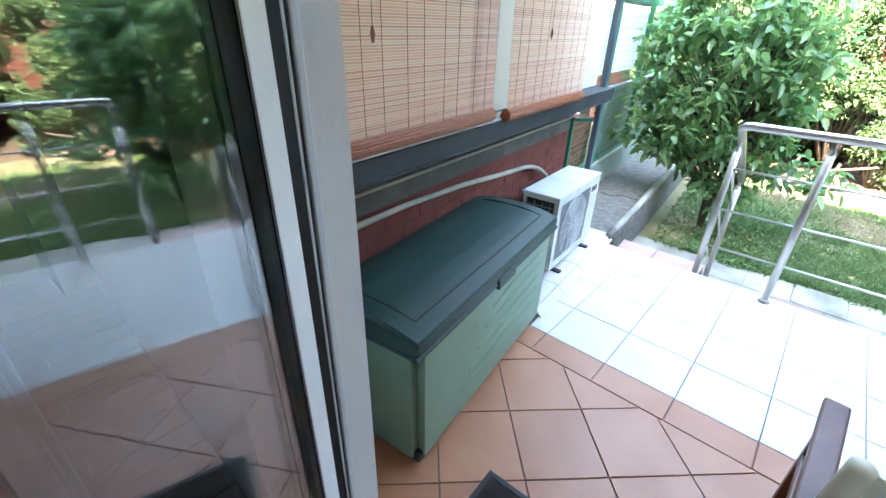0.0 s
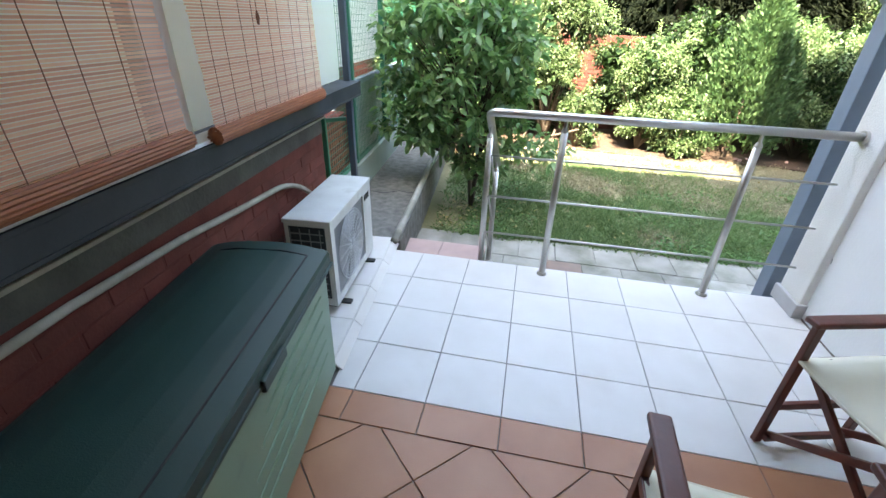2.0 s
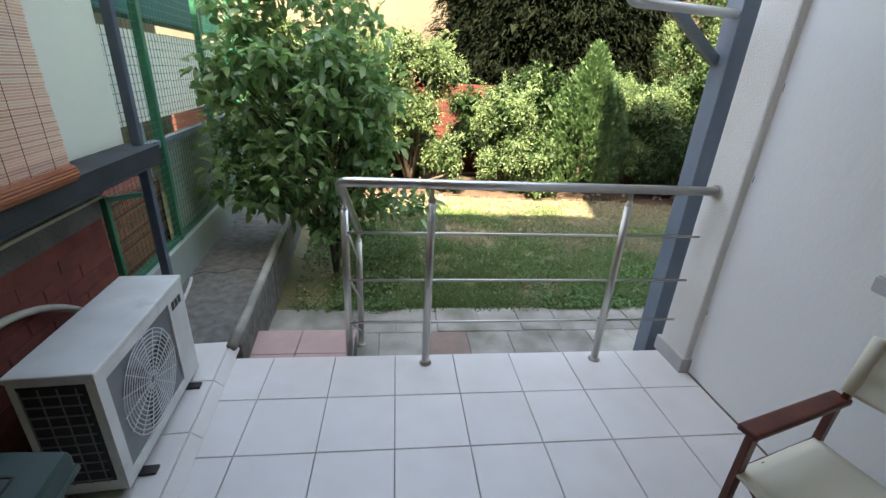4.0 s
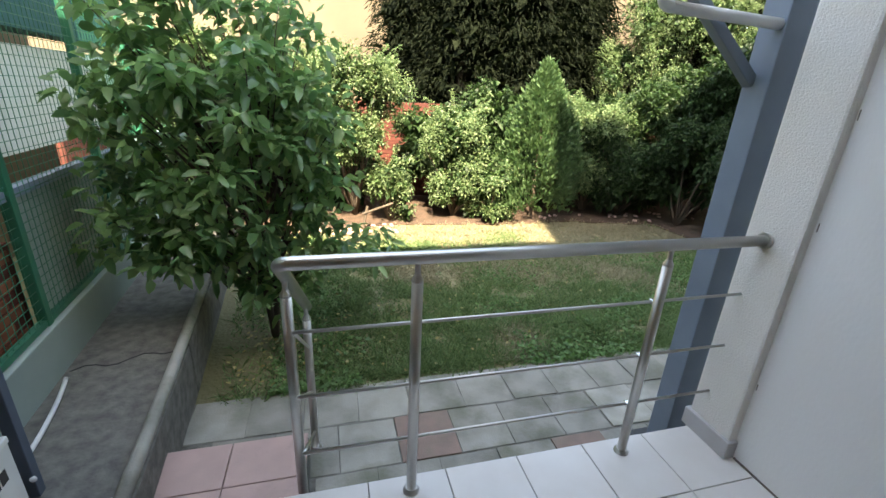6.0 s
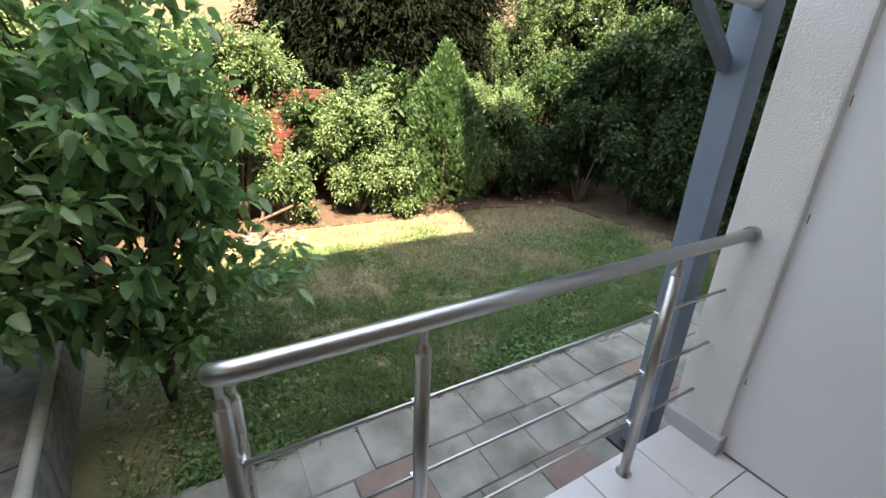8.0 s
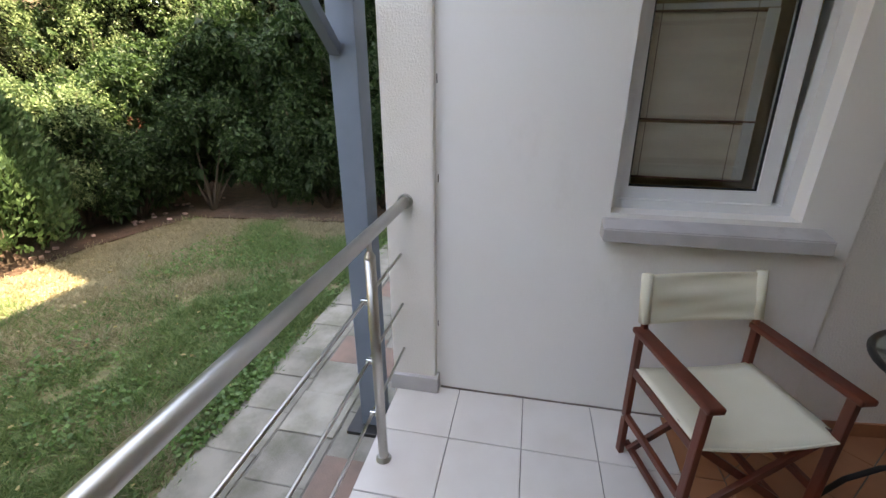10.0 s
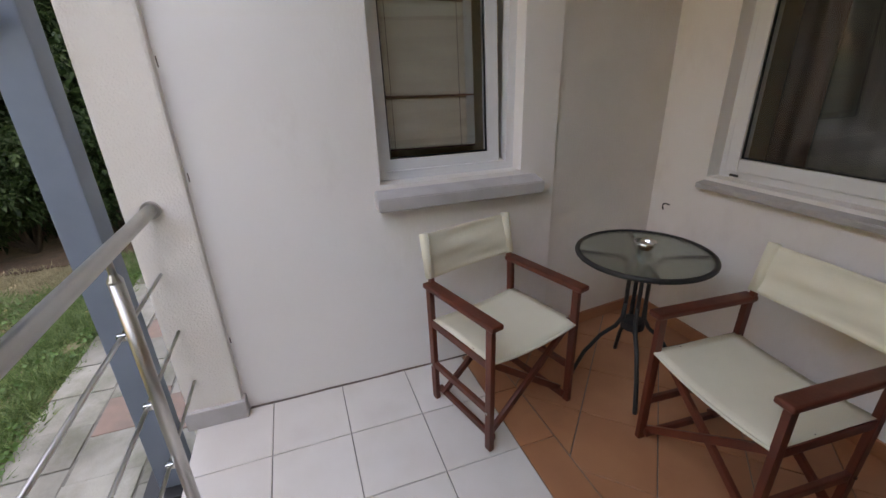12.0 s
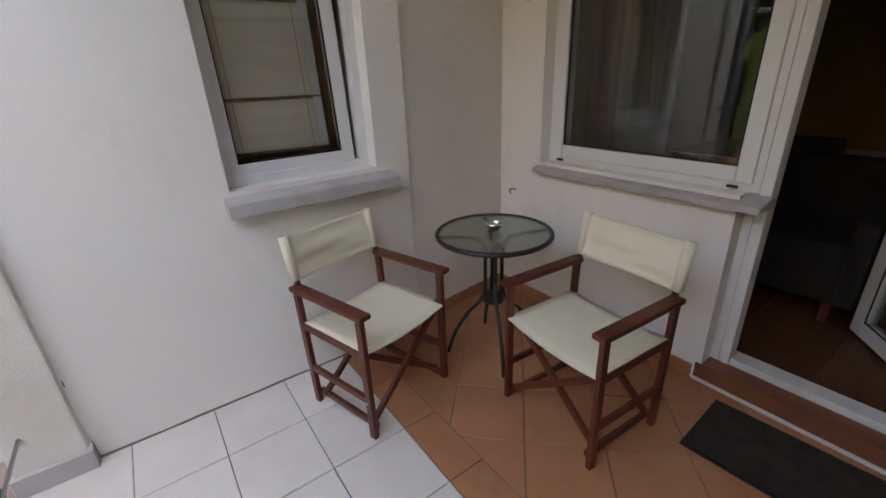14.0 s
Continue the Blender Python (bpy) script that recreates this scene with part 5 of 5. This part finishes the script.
def shrub(at, height, radii, n, mat, label, seed, size=(0.043, 0.024), per=25, kind_name="garden_shrub", sprigs=6, shell=0.5, rough_r=0.11):
    """An uneven shrub: stems from the ground, lobes of twig clusters with small leaves, and some long sprigs on top."""
    rng = np.random.default_rng(seed)
    ob = empty(kind_name, pose(at[0], at[1], GROUND - 0.02), label, "shrub", group="shrubs along the garden wall")
    lobes = []
    for k in range(15):
        a, z = rng.uniform(0, 2 * math.pi), rng.uniform(0.22, 0.86)
        lobes.append((np.array([math.cos(a) * radii[0] * 0.68, math.sin(a) * radii[1] * 0.62, z * height]), np.array([radii[0] * 0.46, radii[1] * 0.46, height * 0.15]) * rng.uniform(0.7, 1.2)))
    cen = np.concatenate([ball_points(rng, n // 13, c, r, shell) for c, r in lobes])
    cen = cen[cen[:, 2] > 0.06]
    stems = limbs(rng, (0, 0, 0), [tuple(cen[i]) for i in rng.integers(0, len(cen), 14)], 0.022, "stem_wood", ob, M_BARK, 5)
    sprig_at = []
    for k in range(sprigs):
        a = rng.uniform(0, 2 * math.pi)
        b = np.array([math.cos(a) * radii[0] * 0.5, math.sin(a) * radii[1] * 0.5, height * 0.8])
        tip = b + np.array([math.cos(a) * 0.3, math.sin(a) * 0.2, rng.uniform(0.15, 0.5)])
        run = np.linspace(0, 1, 10)[:, None]
        sprig_at.append(b + (tip - b) * run - np.array([0, 0, 0.12]) * run ** 2)
    v, f = cluster_leaves(rng, cen, rough_r, per, size[0], size[1], 0.7, 0.15)
    v2, f2 = cluster_leaves(rng, np.concatenate(sprig_at), 0.03, 9, size[0], size[1], 0.7, 0.3)
    v, f = np.concatenate([v, v2]), np.concatenate([f, f2 + len(v)])
    mesh_object("foliage", v, f, mat, ob)
    # inner leaves, larger, with the shade inside the shrub put into a darker green
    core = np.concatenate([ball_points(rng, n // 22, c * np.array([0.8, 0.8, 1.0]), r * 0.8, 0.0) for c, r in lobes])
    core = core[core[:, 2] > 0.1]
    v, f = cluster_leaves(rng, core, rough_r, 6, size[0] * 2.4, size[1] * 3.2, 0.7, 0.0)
    mesh_object("inner_foliage", v, f, M_DARKLEAF, ob, "inner leaves coloured dark for the shade inside")
    return ob


shrub((-0.95, 6.6), 3.0, (0.8, 0.7), 1150, M_BUSHLEAF, "tall pale green variegated shrub at the garden wall", 21, sprigs=10)
shrub((0.25, 6.5), 2.65, (0.75, 0.6), 1150, M_BUSHLEAF, "pale green variegated shrub with arching sprigs", 22, sprigs=9)
shrub((0.75, 6.15), 1.05, (0.32, 0.3), 150, M_BUSHLEAF, "low pale green shrub beside the lawn", 23, sprigs=3)
shrub((1.78, 6.35), 1.95, (0.45, 0.45), 620, M_BUSHLEAF, "upright pale green shrub beside the little conifer", 24, sprigs=7)
shrub((2.25, 6.05), 1.05, (0.42, 0.35), 380, M_BUSHLEAF, "low pale green shrub at the foot of the conifer", 25, sprigs=4)
shrub((4.25, 6.5), 2.05, (0.7, 0.55), 950, M_BUSHLEAF, "yellow-green shrub with long pale sprigs", 26, sprigs=12)
shrub((-2.0, 6.3), 2.6, (0.8, 0.7), 900, M_BUSHLEAF, "tall pale green shrub behind the tree", 27, sprigs=8)
# added shrubs: their dark leaf colour paints the shade over the garden wall
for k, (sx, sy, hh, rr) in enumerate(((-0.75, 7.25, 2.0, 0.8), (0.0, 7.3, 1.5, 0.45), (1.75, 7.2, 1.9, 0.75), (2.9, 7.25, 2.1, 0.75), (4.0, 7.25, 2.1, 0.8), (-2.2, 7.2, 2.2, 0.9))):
    shrub((sx, sy), hh, (rr, 0.4), 560, M_DARKLEAF, "added shrub coloured dark for the shade before the garden wall", 80 + k, size=(0.075, 0.034), sprigs=3, kind_name="shade_shrub")
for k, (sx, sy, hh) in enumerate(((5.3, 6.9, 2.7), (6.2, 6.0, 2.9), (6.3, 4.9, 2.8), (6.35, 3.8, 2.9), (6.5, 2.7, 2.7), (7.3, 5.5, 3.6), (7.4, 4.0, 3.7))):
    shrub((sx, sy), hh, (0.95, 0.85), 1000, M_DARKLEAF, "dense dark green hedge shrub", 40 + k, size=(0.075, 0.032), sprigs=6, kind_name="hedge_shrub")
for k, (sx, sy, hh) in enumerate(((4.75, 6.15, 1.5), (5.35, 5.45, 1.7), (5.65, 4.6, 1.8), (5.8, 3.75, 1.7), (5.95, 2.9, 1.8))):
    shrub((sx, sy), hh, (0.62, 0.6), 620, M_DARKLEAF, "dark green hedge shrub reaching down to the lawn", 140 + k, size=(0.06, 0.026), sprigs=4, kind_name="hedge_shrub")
shrub((7.2, 7.8), 4.4, (1.2, 0.9), 1100, M_BUSHLEAF, "tall pale green tree-like shrub behind the hedge", 32, sprigs=10)
shrub((6.3, 8.3), 4.0, (1.1, 0.8), 1100, M_BUSHLEAF, "tall pale green shrub behind the hedge", 31, sprigs=8)


def thuja():
    rng = np.random.default_rng(5)
    ob = empty("thuja_conifer", pose(3.10, 6.2, GROUND - 0.02), "small bright green conical conifer beside the lawn", "conifer")
    part("trunk", tube(bmesh.new(), [(0, 0, 0), (0, 0, 1.2), (0.02, 0, 2.2)], 0.03, 8, taper=[0.035, 0.022, 0.004]), M_BARK, ob)
    n = 3200
    z = rng.uniform(0.05, 1, n) ** 0.8 * 2.32
    a = rng.uniform(0, 2 * math.pi, n)
    prof = np.interp(z / 2.32, [0, 0.12, 0.35, 0.7, 1.0], [0.42, 0.62, 0.66, 0.40, 0.02])
    lump = 1 + 0.16 * np.sin(a * 5 + z * 4) + 0.10 * np.sin(a * 9 - z * 7)
    r = prof * lump * rng.uniform(0.72, 1.0, n)
    cen = np.stack([r * np.cos(a), r * np.sin(a), z], 1)
    c = np.repeat(cen, 5, 0)
    out = unit(c * np.array([1, 1, 0.0]))
    ax = out * 0.6 + np.array([0, 0, 0.9]) + rng.normal(size=c.shape) * 0.35
    v, f = leaves(rng, c + rng.normal(size=c.shape) * 0.03, ax, 0.085, 0.035, fold=0.1, droop=0.0)
    mesh_object("foliage", v, f, M_CONIFER, ob, "upright bright green scale sprays")


thuja()


def dark_conifer(x, y, h, r, seed):
    rng = np.random.default_rng(seed)
    ob = empty("dark_conifer", pose(x, y, GROUND - 0.02), "tall dark conifer behind the garden wall", "conifer", group="dark conifers behind the garden")
    part("trunk", tube(bmesh.new(), [(0, 0, 0), (0, 0, h * 0.5), (0, 0, h * 0.98)], 0.1, 8, taper=[0.14, 0.09, 0.01]), M_BARK, ob)
    n = 1500
    z = rng.uniform(0.08, 1, n) ** 0.9 * h
    a = rng.uniform(0, 2 * math.pi, n)
    rad = r * (1.02 - 0.75 * z / h) * (rng.uniform(0.40, 1.0, n) + 0.38 * rng.uniform(0, 1, n) ** 6)
    cen = np.stack([rad * np.cos(a), rad * np.sin(a), z], 1)
    c = np.repeat(cen, 15, 0)
    ax = unit(c * np.array([1, 1, 0.0])) * 0.8 + np.array([0, 0, -0.35]) + rng.normal(size=c.shape) * 0.4
    v, f = leaves(rng, c + rng.normal(size=c.shape) * 0.09, ax, 0.14, 0.026, fold=0.1, droop=0.2)
    mesh_object("foliage", v, f, M_YEW, ob, "drooping needles coloured near black for shade")
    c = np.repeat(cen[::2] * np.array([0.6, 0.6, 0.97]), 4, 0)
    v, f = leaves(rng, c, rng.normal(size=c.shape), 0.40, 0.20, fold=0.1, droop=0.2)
    mesh_object("inner_foliage", v, f, M_YEW, ob, "inner sprays in the same shade-dark colour")


for k, (x, y, h, r) in enumerate(((1.7, 9.6, 7.0, 1.2), (2.6, 9.0, 7.4, 1.5), (4.4, 9.0, 7.4, 1.6), (5.2, 9.5, 7.2, 1.4), (9.3, 8.0, 7.0, 1.9), (9.6, 5.5, 7.0, 1.8), (9.6, 3.2, 7.0, 1.8), (3.6, 8.8, 7.5, 1.6), (5.2, 9.6, 7.0, 1.6), (7.3, 8.6, 7.2, 1.7), (8.6, 6.5, 6.8, 1.7), (8.8, 4.4, 6.6, 1.6), (8.8, 2.2, 6.4, 1.6))):
    dark_conifer(x, y, h, r, 60 + k)

# beige building behind the garden, and the red wall between the shrubs
bb = empty("apartment_building", pose(-1.0, 12.5, GROUND - 0.02), "beige rendered building behind the garden wall", "building")
part("wall", boxes((-7.0, 13.0, 0, 1.0, -0.05, 8.0)), M_BEIGE, bb)
for k in range(3):
    wd = part("window", boxes((-5.2 + 3.0 * k, -4.2 + 3.0 * k, -0.03, 0.01, 5.2, 6.5)), M_DARK, bb)
    part("window_frame", frame_bm(1.1, 1.4, 0.08, -0.05), M_PVC, wd).location = (-5.25 + 3.0 * k, -0.03, 5.15)
part("roof", boxes((-7.3, 13.3, -0.4, 1.4, 8.0, 8.3)), M_CONCRETE, bb)
garden_wall = structure("wall_garden", boxes((-9.0, 9.5, 7.72, 7.95, GROUND - 0.1, 1.35)), M_GARDENBRICK, "red brick garden wall behind the shrubs")
structure("flower_bed", prism([(-1.3, 7.71), (9.4, 7.71), (9.4, 1.6), (5.4, 2.0), (5.15, 3.6), (5.0, 5.5), (3.6, 5.85), (2.2, 5.80), (0.9, 5.95), (0.2, 5.9), (-0.6, 5.6), (-1.3, 5.2)], GROUND - 0.08, GROUND + 0.004), M_BED, "reddish soil of the planting bed", category="bed")
bm = bmesh.new()
rng = np.random.default_rng(3)
for k in range(60):
    x = rng.uniform(-0.6, 0.8) if k < 40 else rng.uniform(3.2, 6.0)
    y = (rng.uniform(5.5, 5.9) if k < 40 else rng.uniform(5.6, 6.2))
    bx(bm, -0.03, 0.03, -0.02, 0.02, -0.01, 0.015, Matrix.Translation((x, y, GROUND + 0.014)) @ pose(0, 0, 0, rng.uniform(-20, 20), rng.uniform(-20, 20), rng.uniform(0, 360)))
tagged(part("brick_rubble", bm, M_STEP), "scattered pale red brick rubble on the bed", "rubble", kind="stuff")
bm = bmesh.new()
for a, b in (((-0.15, 5.75, GROUND), (-0.05, 5.8, 0.05)), ((0.30, 5.7, GROUND), (0.38, 5.78, 0.02)), ((0.30, 5.72, -0.08), (0.75, 5.9, 0.02))):
    tube(bm, [a, b], 0.018, 7)
tagged(part("dead_branches", bm, M_BARK), "cut branches lying in the bed", "branches", kind="stuff")


def grass():
    rng = np.random.default_rng(9)
    n = 190000
    x = rng.uniform(-1.3, 5.3, n)
    y = 2.33 + rng.uniform(0, 1, n) ** 1.3 * 3.8
    edge = np.interp(x, [-1.3, -0.6, 0.2, 0.9, 2.2, 3.6, 4.9, 5.3], [5.2, 5.6, 5.9, 5.95, 5.85, 5.9, 5.55, 3.2]) + rng.normal(size=n) * 0.06
    keep = (y < edge) & (x > -0.86 - 0.09 * (y - 1.4) + 0.1)
    bare = np.array([noise.noise((float(a) * 1.1, float(b) * 1.1, 3.0)) for a, b in zip(x[keep], y[keep])])
    x, y = x[keep], y[keep]
    # thin and worn near the tree and the path
    worn = np.maximum(np.exp(-((x + 0.75) ** 2 / 0.5 + (y - 2.9) ** 2 / 1.2)), 0.8 * (y < 2.42 + 0.06 * bare))
    keep = rng.uniform(0, 1, len(x)) > worn * 0.92
    x, y, bare = x[keep], y[keep], bare[keep]
    dry = rng.uniform(-0.35, 0.35, len(x)) + bare * 1.7 + 0.55 * (y - 4.3) + 0.08 * (x - 2.5) > -0.10
    tuft = np.array([noise.noise((float(a) * 5.0, float(c) * 5.0, 7.0)) for a, c in zip(x, y)])
    for nm, sel, mat, ln, lab in (("grass", ~dry, M_GRASS, 0.065, "short green lawn grass"), ("dry_grass", dry, M_DRYGRASS, 0.05, "dry yellowish lawn grass")):
        at = np.stack([x[sel], y[sel], np.full(sel.sum(), GROUND - 0.022)], 1)
        lean = rng.normal(size=(len(at), 3)) * np.array([1, 1, 0.1]) * 0.75 + np.array([0, 0, 0.6])
        d = unit(lean) * (ln * rng.uniform(0.5, 1.5, len(at)) * (1 + 1.1 * tuft[sel]))[:, None]
        b = unit(np.cross(d, rng.normal(size=d.shape))) * 0.0055
        v = np.stack([at - b, at + b, at + d], 1).reshape(-1, 3)
        ob = mesh_object(nm, v, np.arange(len(v)).reshape(-1, 3), mat)
        tagged(ob, lab, "grass", kind="stuff")


grass()


def fallen_leaves():
    """Small dry leaves lying on the worn ground under the tree and along the paving."""
    rng = np.random.default_rng(17)
    n = 420
    x = np.concatenate([rng.normal(-0.55, 0.42, n // 2), rng.uniform(-0.7, 4.5, n // 2)])
    y = np.concatenate([rng.normal(2.9, 0.38, n // 2), rng.uniform(2.4, 5.6, n // 2)])
    keep = (x > -0.85) & (y > 2.40)
    at = np.stack([x, y, np.full(n, GROUND + 0.012)], 1)[keep]
    ax = rng.normal(size=at.shape) * np.array([1, 1, 0.15])
    v, f = leaves(rng, at, ax, 0.042, 0.024, fold=0.15, droop=0.0)
    tagged(mesh_object("fallen_leaves", v, f, M_FALLEN), "yellowish dry leaves scattered on the ground", "leaves", kind="stuff")


def clover():
    """Low broad-leaved weeds in patches of the lawn near the paving."""
    rng = np.random.default_rng(23)
    n = 15000
    x = rng.uniform(-0.55, 4.6, n)
    y = 2.36 + rng.uniform(0, 1, n) ** 1.7 * 2.3
    d = np.array([noise.noise((float(a) * 0.9, float(b) * 1.3, 11.0)) + 0.35 * noise.noise((float(a) * 4, float(b) * 4, 2.0)) for a, b in zip(x, y)])
    keep = d - 0.10 * (y - 2.6) + rng.uniform(-0.15, 0.15, n) > 0.02
    at = np.stack([x, y, GROUND + rng.uniform(0.0, 0.030, n)], 1)[keep]
    ax = rng.normal(size=at.shape) * np.array([1, 1, 0.35])
    v, f = leaves(rng, at, ax, 0.034, 0.028, fold=0.15, droop=0.1)
    tagged(mesh_object("clover", v, f, M_CLOVER), "low green clover patches in the lawn", "clover", kind="stuff")


fallen_leaves()
clover()


# ---- pieces of floors, walls and paving ----
def piece(name, poly, z0, z1, mat, parent, r=0.0022):
    return part(name, prism(poly, z0, z1, r), mat, parent)


G = 0.0020
rng = np.random.default_rng(7)
for i in range(-3, 6):
    for j in range(4):
        cells = [(i * PX + G, j * P + G), ((i + 1) * PX - G, j * P + G), ((i + 1) * PX - G, (j + 1) * P - G), (i * PX + G, (j + 1) * P - G)]
        # the outer column is cut along the slanting ledge
        xl = [-0.79 - 0.09 * (y - 0.0) for _, y in cells]
        cells = [(max(x, l + 0.004), y) for (x, y), l in zip(cells, xl)]
        cells = clip(cells, -1.2, WALL_X + 0.02, -1, 2)
        if len(cells) > 2 and max(c[0] for c in cells) - min(c[0] for c in cells) > 0.02:
            piece("tile", cells, -0.012, rng.uniform(-0.0006, 0.0006), M_WHITE_TILE, floor)
S0 = -0.165
for i in range(-3, 6):
    cells = clip([(i * PX + G, S0), ((i + 1) * PX - G, S0), ((i + 1) * PX - G, -G), (i * PX + G, -G)], -0.80, WALL_X + 0.02, -2, 2)
    if cells:
        piece("border_tile", cells, -0.012, rng.uniform(-0.0005, 0.0005), M_TERRA, floor)
D = 0.4645
for a in range(-9, 9):
    for b in range(-9, 9):
        # corners of a tile laid on the diagonal, from its lines x + y and x - y
        s0, s1, d0, d1 = -0.195 + D * a + 0.003, -0.195 + D * (a + 1) - 0.003, 0.068 + D * b + 0.003, 0.068 + D * (b + 1) - 0.003
        cells = clip([((s0 + d0) / 2, (s0 - d0) / 2), ((s0 + d1) / 2, (s0 - d1) / 2), ((s1 + d1) / 2, (s1 - d1) / 2), ((s1 + d0) / 2, (s1 - d0) / 2)], -1.25, 1.80, HOUSE_Y, S0 - 0.006)
        if len(cells) > 2:
            piece("terracotta_tile", cells, -0.012, rng.uniform(-0.0006, 0.0006), M_TERRA, floor)

# tiles on the ledge, with upright edge tiles
for k in range(-4, 0):
    ya, yb = k * P + G + 0.01, (k + 1) * P - G + 0.01
    for xa, xb in ((-0.232, -0.098), (-0.094, 0.238)):
        piece("ledge_tile", [(xa, ya), (xb, ya), (xb, yb), (xa, yb)], 0.038, 0.050, M_WHITE_TILE, ledge)
    part("edge_tile", bar((0.262, ya, 0.021), (0.262, yb, 0.021), 0.012, 0.062), M_WHITE_TILE, ledge).matrix_local = Matrix.Translation((0.262, 0, 0.021)) @ pose(0, 0, 0, 0, -45, 0) @ Matrix.Translation((-0.262, 0, -0.021))

# bricks of the neighbour's wall
bricks = [soft_box(-0.008, 0.0035, -0.118, 0.118, -0.031, 0.031, 0.003, 1), soft_box(-0.008, 0.0025, -0.118, 0.118, -0.031, 0.031, 0.004, 1)]
meshes = []
for b in bricks:
    me = bpy.data.meshes.new("brick")
    b.to_mesh(me)
    b.free()
    me.materials.append(M_BRICK)
    meshes.append(me)
low_meshes = [me.copy() for me in meshes]
for me in low_meshes:
    me.materials[0] = M_LOWBRICK
garden_meshes = [me.copy() for me in meshes]
for me in garden_meshes:
    me.materials[0] = M_GARDENBRICK
for row in range(13):
    z = 0.083 + 0.070 * row
    if z + 0.031 > 0.812:
        break
    v = -0.13 - (0.12 if row % 2 else 0.0)
    while v > -2.8:
        ob = new("brick", meshes[int(rng.integers(0, 2))])
        ob.parent = brick_wall
        ob.location = (WF + float(rng.uniform(-0.001, 0.0005)), v, z)
        v -= 0.243
for row in range(14):
    z = GROUND + 0.04 + 0.072 * row
    v = 0.16 + (0.12 if row % 2 else 0.0)
    while v < 1.05:
        ob = new("brick", low_meshes[int(rng.integers(0, 2))])
        ob.parent = bw
        ob.location = (-0.44, v, z)
        v += 0.245
for row in range(19):
    z = GROUND + 0.06 + 0.075 * row
    x = -1.6 + (0.13 if row % 2 else 0.0)
    while x < 4.2:
        if row > 5 or x < 2.5:
            ob = new("garden_brick", garden_meshes[int(rng.integers(0, 2))])
            ob.parent = garden_wall
            ob.matrix_local = Matrix.Translation((x, 7.717, z)) @ pose(0, 0, 0, 0, 0, -90)
        x += 0.25

# paving slabs
for j, (y0, y1) in enumerate(((EDGE_Y + 0.01, 1.68), (1.69, 2.03), (2.04, 2.38))):
    x = -0.955 + (0.17 if j % 2 else 0.0) if j else -0.24
    k = 0
    while x < 5.2:
        w = 0.335 + 0.02 * rng.uniform(-1, 1)
        red = (j, k) in ((0, 4), (1, 3), (1, 9), (0, 7), (1, 12))
        e = rng.uniform(-0.004, 0.004, 8)
        cells = [(x + e[0], y0 + e[1]), (x + w - 0.004 + e[2], y0 + e[3]), (x + w - 0.004 + e[4], y1 - 0.002 + e[5]), (x + e[6], y1 - 0.002 + e[7])]
        piece("paving_slab", cells, GROUND - 0.03, GROUND + rng.uniform(-0.004, 0.006), M_REDSLAB if red else M_SLAB, pavement, 0.003)
        x += w
        k += 1

# parquet boards of the room
for k in range(40):
    x0 = -3.19 + 0.128 * k
    off = (k % 3) * 0.4
    y = HOUSE_Y - 0.21 - off
    ya = HOUSE_Y - 0.205
    while ya > -5.3:
        yb = max(y, -5.39)
        if yb < ya - 0.02:
            piece("floorboard", [(x0, yb + 0.001), (x0 + 0.126, yb + 0.001), (x0 + 0.126, ya - 0.001), (x0, ya - 0.001)], 0.0855, 0.098, M_PARQUET, bpy.data.objects["room_floor"], 0.001)
        ya, y = yb, yb - 1.2
